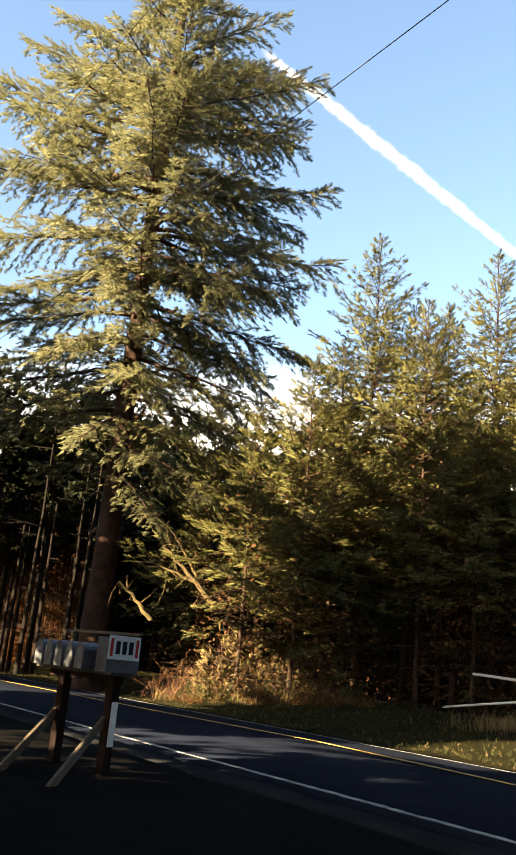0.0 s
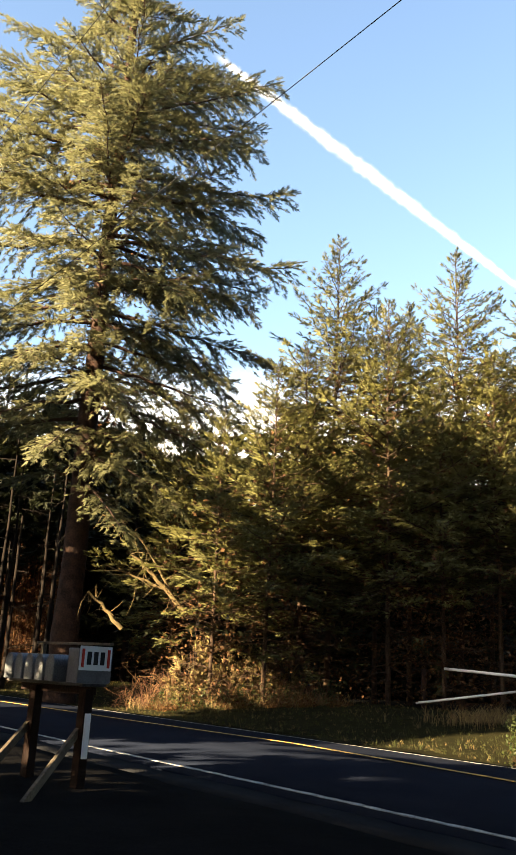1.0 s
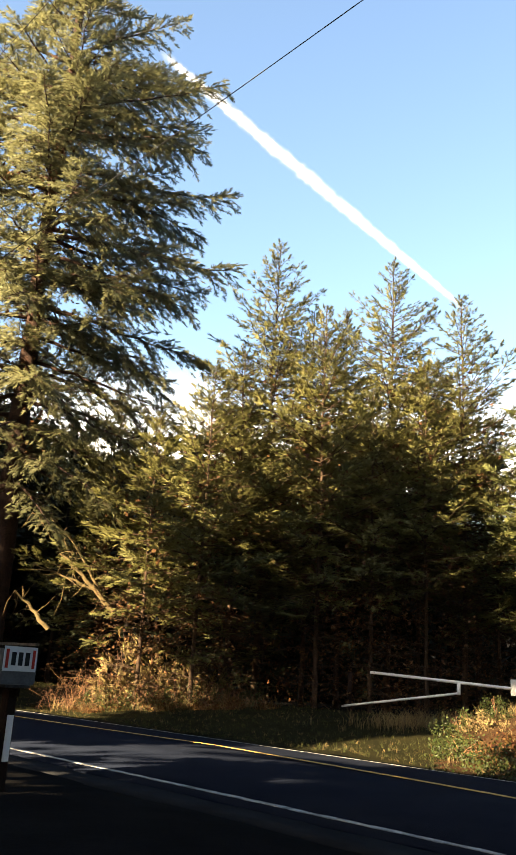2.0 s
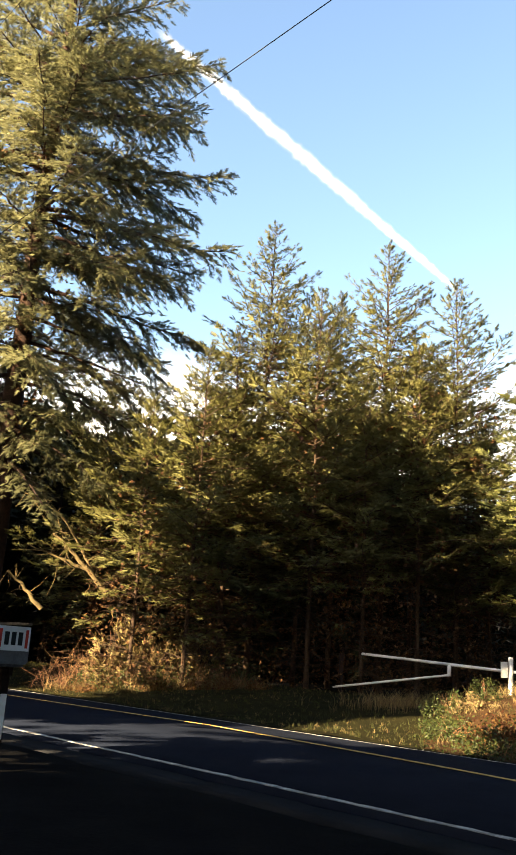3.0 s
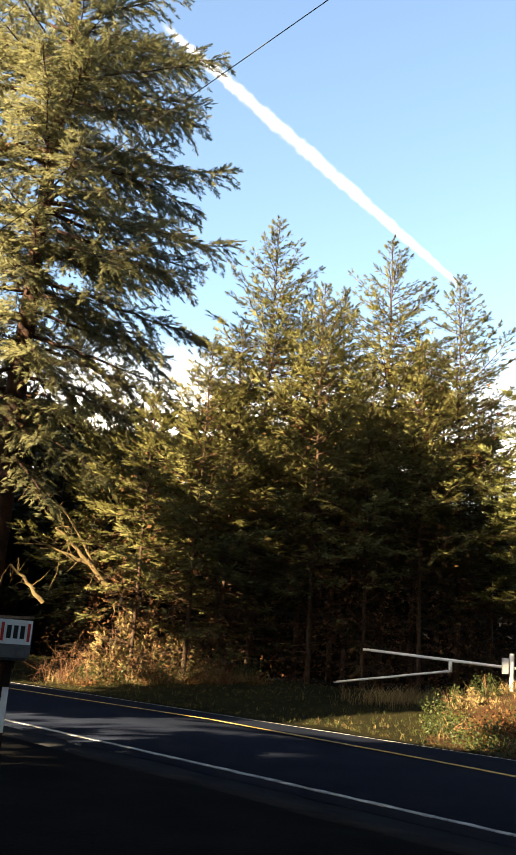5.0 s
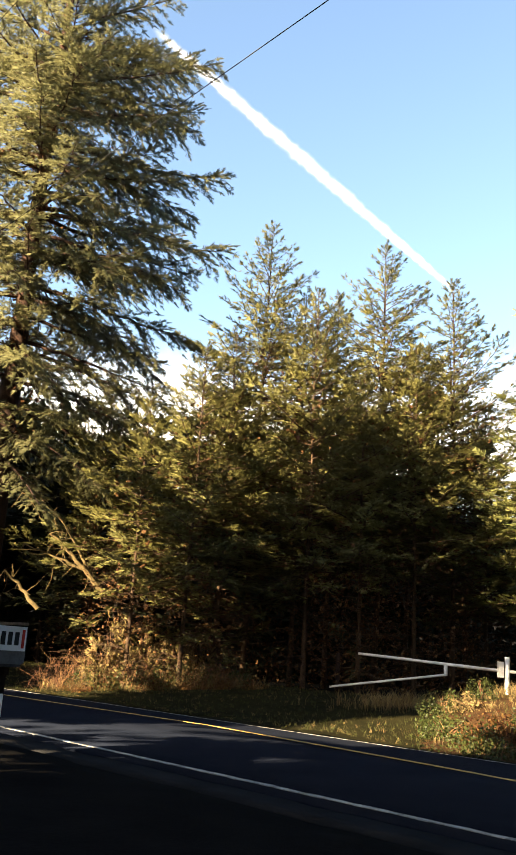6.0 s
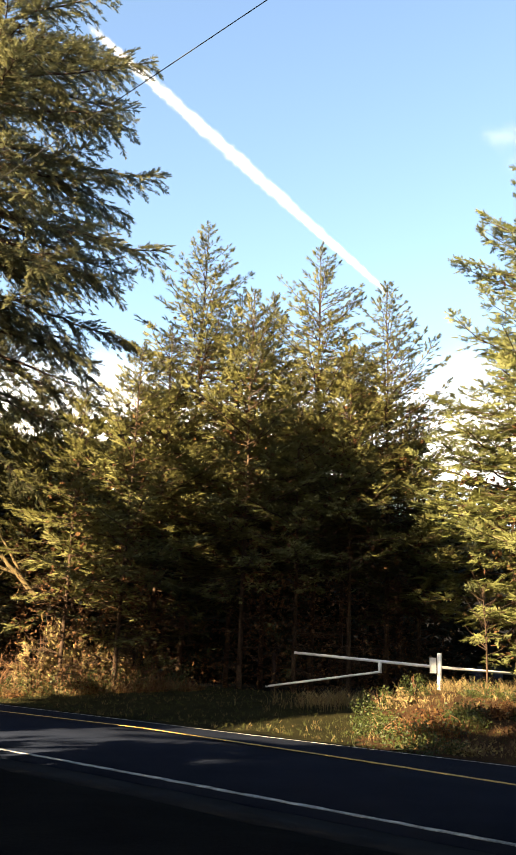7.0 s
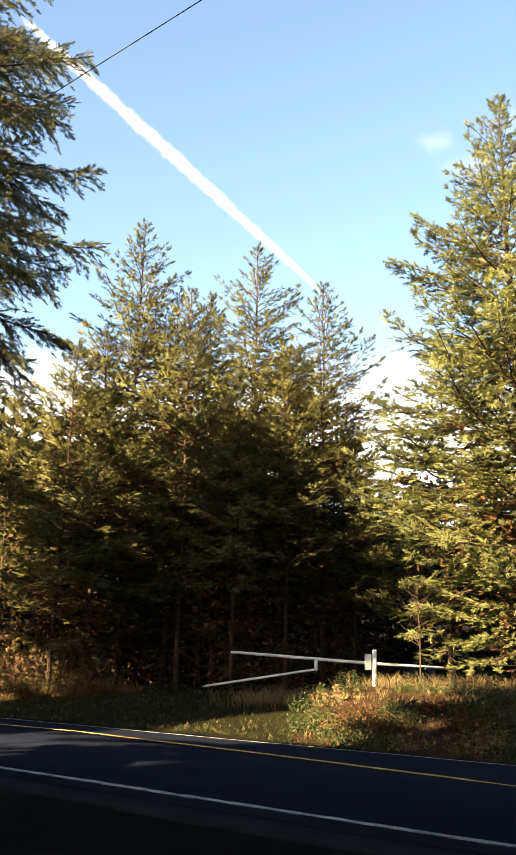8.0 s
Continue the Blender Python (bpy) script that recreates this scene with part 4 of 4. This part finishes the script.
for n_ in range(12):
    x, y = q.uniform(-6.2, 0.8), q.uniform(27.3, 28.0)
    shrub("bracken_clump", x, y, 0.4, q.uniform(0.2, 0.5), 540 + n_, M_BROWN_LEAF, "low rusty dead bracken along the verge's edge", BRACKEN, 70, 0.5)
for n_ in range(26):
    x, y = q.uniform(-23, -12.5), q.uniform(42, 46)
    shrub("bracken_clump", x, y, 1.7, q.uniform(6.0, 9.5), 570 + n_, M_RUST, "tall rusty brush deep in the wood", BRACKEN, 260, 0.75)


def fallen(pts, r, seed, label):
    q = np.random.default_rng(seed)
    pts = np.array(pts, float)
    base = pts[0].copy()
    ob = thing("fallen_branch", base, label, "branch", "fallen branches")
    pts = pts - base
    t = np.linspace(0, 1, 9)
    line = pts[0] + (pts[1] - pts[0]) * t[:, None] + np.stack([0 * t, 0 * t, 0.06 * np.sin(t * 3.1)], 1) + q.normal(0, 0.025, (9, 3))
    w = Tubes()
    w.add(line, r * (1 - 0.6 * t), 7, 0.12, q)
    part("stem", w.mesh("stem", M_MOSSY), None, ob)
    tw = Tubes()
    for _ in range(12):
        k = q.integers(2, 9)
        p = line[k]
        e = p + q.normal(0, 0.5, 3) + [0, 0, -0.1]
        tw.add([p, (p + e) / 2 + q.normal(0, 0.06, 3), e], [0.016, 0.01, 0.003], 4)
    tagged(part("twig_spray", tw.mesh("twig_spray", M_MOSSY), None, ob), kind="stuff")


fallen([(-4.6, 28.5, 3.0), (-6.45, 28.3, 4.8)], 0.10, 1, "thick mossy broken limb leaning against the stand")
fallen([(-4.9, 28.6, 3.3), (-6.1, 28.5, 5.1)], 0.065, 2, "mossy broken limb leaning against the stand")
fallen([(-5.2, 28.5, 3.65), (-7.3, 28.2, 4.35)], 0.055, 3, "pale dead limb reaching out of the undergrowth")
fallen([(-6.6, 28.3, 2.3), (-7.85, 28.2, 3.5)], 0.085, 4, "pale dead limb leaning toward the old tree")
fallen([(-6.2, 28.8, 5.3), (-7.7, 28.5, 6.2)], 0.05, 5, "mossy broken limb hung up in the boughs")


def sapling(x, y, h, seed):
    q = np.random.default_rng(seed)
    ob = thing("bare_sapling", (x, y, gz(x, y) - 0.03), "thin leafless sapling beside the gate", "sapling")
    w = Tubes()
    w.add([(0, 0, 0), (0.03, 0, h * 0.5), (-0.05, 0, h)], [0.03, 0.022, 0.006], 6)
    for _ in range(26):
        z = q.uniform(0.35, 0.95) * h
        d = unit(q.uniform(0, 6.28), q.uniform(0.2, 0.9)) * q.uniform(0.4, 1.2)
        w.add([(0, 0, z), d * 0.5 + [0, 0, z], d + [0, 0, z + 0.05]], [0.011, 0.007, 0.002], 4)
    part("stem", w.mesh("stem", M_YOUNG_BARK), None, ob)


sapling(8.55, 23.4, 2.9, 3)

# ================= wires, vapour trail, thin cloud =================
def wire(z, q0, sag, thick, label):
    s = np.linspace(-70, 40, 60)
    x, y = xy_of(s, q0)
    t = Tubes()
    t.add(np.stack([x, y, z + sag * ((s + 15) / 55) ** 2], 1), np.full(60, thick), 6)
    ob = new("power_line", t.mesh("power_line", M_WIRE))
    tagged(ob, label, "wire")


wire(9.0, 6.1, 0.3, 0.007, "thin black overhead line strung along the road")
wire(11.0, 4.3, 0.3, 0.006, "thin black overhead line higher above the road")


def vapour(name, density, stretch, low, high):
    """Thin white vapour: dense along the middle of its sheet, frayed by noise to both edges."""
    m = bpy.data.materials.new(name)
    m.use_nodes = True
    n, l = m.node_tree.nodes, m.node_tree.links
    b = n["Principled BSDF"]
    b.inputs["Base Color"].default_value, b.inputs["Roughness"].default_value = (0.92, 0.93, 0.95, 1), 1.0
    b.inputs["Specular IOR Level"].default_value = 0.0
    uv, mp, no = n.new("ShaderNodeTexCoord"), n.new("ShaderNodeMapping"), n.new("ShaderNodeTexNoise")
    mp.inputs["Scale"].default_value = stretch
    no.inputs["Scale"].default_value, no.inputs["Detail"].default_value = 1.0, 5
    l.new(uv.outputs["UV"], mp.inputs[0])
    l.new(mp.outputs[0], no.inputs["Vector"])
    sep, dist, wave, ramp, mul = n.new("ShaderNodeSeparateXYZ"), n.new("ShaderNodeMath"), n.new("ShaderNodeMath"), n.new("ShaderNodeMapRange"), n.new("ShaderNodeMath")
    l.new(uv.outputs["UV"], sep.inputs[0])
    dist.operation = "PINGPONG"          # 0 at both edges, 0.5 along the middle
    dist.inputs[1].default_value = 0.5
    l.new(sep.outputs["Y"], dist.inputs[0])
    wave.operation = "MULTIPLY_ADD"
    wave.inputs[1].default_value = 0.55
    l.new(no.outputs["Fac"], wave.inputs[0])
    l.new(dist.outputs[0], wave.inputs[2])
    ramp.interpolation_type = "SMOOTHSTEP"
    ramp.inputs["From Min"].default_value, ramp.inputs["From Max"].default_value = low, high
    l.new(wave.outputs[0], ramp.inputs[0])
    ends = n.new("ShaderNodeMath")
    ends.operation = "PINGPONG"
    ends.inputs[1].default_value = 0.5
    l.new(sep.outputs["X"], ends.inputs[0])
    fade = n.new("ShaderNodeMapRange")
    fade.interpolation_type = "SMOOTHSTEP"
    fade.inputs["From Max"].default_value = 0.10 if density > 0.4 else 0.5
    l.new(ends.outputs[0], fade.inputs[0])
    mul.operation = "MULTIPLY"
    l.new(ramp.outputs[0], mul.inputs[0])
    l.new(fade.outputs[0], mul.inputs[1])
    den = n.new("ShaderNodeMath")
    den.operation = "MULTIPLY"
    den.inputs[1].default_value = density
    l.new(mul.outputs[0], den.inputs[0])
    l.new(den.outputs[0], b.inputs["Alpha"])
    return m


M_VAPOUR = vapour("vapour", 0.55, (46, 1.6, 1), 0.28, 1.3)
M_WISP = vapour("thin_cloud", 0.14, (3, 2, 1), 0.40, 1.15)


def sheet(name, a, b, widths, mat, label):
    """A far sheet, of cloud or of horizon whitening, from a to b that faces the valley."""
    a, b = np.array(a, float), np.array(b, float)
    k = 60
    t = np.linspace(0, 1, k)
    mid = a + (b - a) * t[:, None]
    along = (b - a) / np.linalg.norm(b - a)
    back = (a + b) / np.linalg.norm(a + b)
    cross = np.cross(along, back)
    w = np.interp(t, np.linspace(0, 1, len(widths)), widths)[:, None]
    v = np.stack([mid - cross * w, mid + cross * w], 1).reshape(-1, 3)
    i = np.arange(k - 1)
    f = np.stack([2 * i, 2 * i + 1, 2 * i + 3, 2 * i + 2], 1)
    me = raw_mesh(name, v, f, mat)
    uv = me.uv_layers.new(name="sheet")
    pts = np.stack([np.repeat(t, 2), np.tile([0.0, 1.0], k)], 1)
    uv.data.foreach_set("uv", pts[f.ravel()].astype(np.float32).ravel())
    return tagged(new(name, me), label, "cloud", kind="structure")


# Added sheet that imitates the bright white glow of the low sky.
M_HORIZON = vapour("horizon_whitening", 0.5, (9, 1.2, 1), 0.30, 1.0)
sheet("horizon_glow", (-2600, 3200, 780), (2600, 3200, 820), [440, 500, 450, 480, 540, 470], M_HORIZON, "pale sheet added to whiten the sky along the horizon")
sheet("vapour_trail", (-541, 3000, 2540), (761, 3000, 1407), [23, 26, 30, 34, 37, 34, 30, 25, 20, 14], M_VAPOUR, "white aircraft vapour trail across clear blue sky")
sheet("thin_cloud", (1200, 3200, 2330), (1440, 3200, 2320), [70, 110, 90], M_WISP, "small faint white cloud wisp")
sheet("thin_cloud", (1290, 3200, 2180), (1700, 3200, 2270), [100, 170, 140], M_WISP, "small faint white cloud wisp")
sheet("thin_cloud", (1500, 3200, 2400), (1950, 3200, 2600), [100, 170, 140], M_WISP, "small faint white cloud wisp")
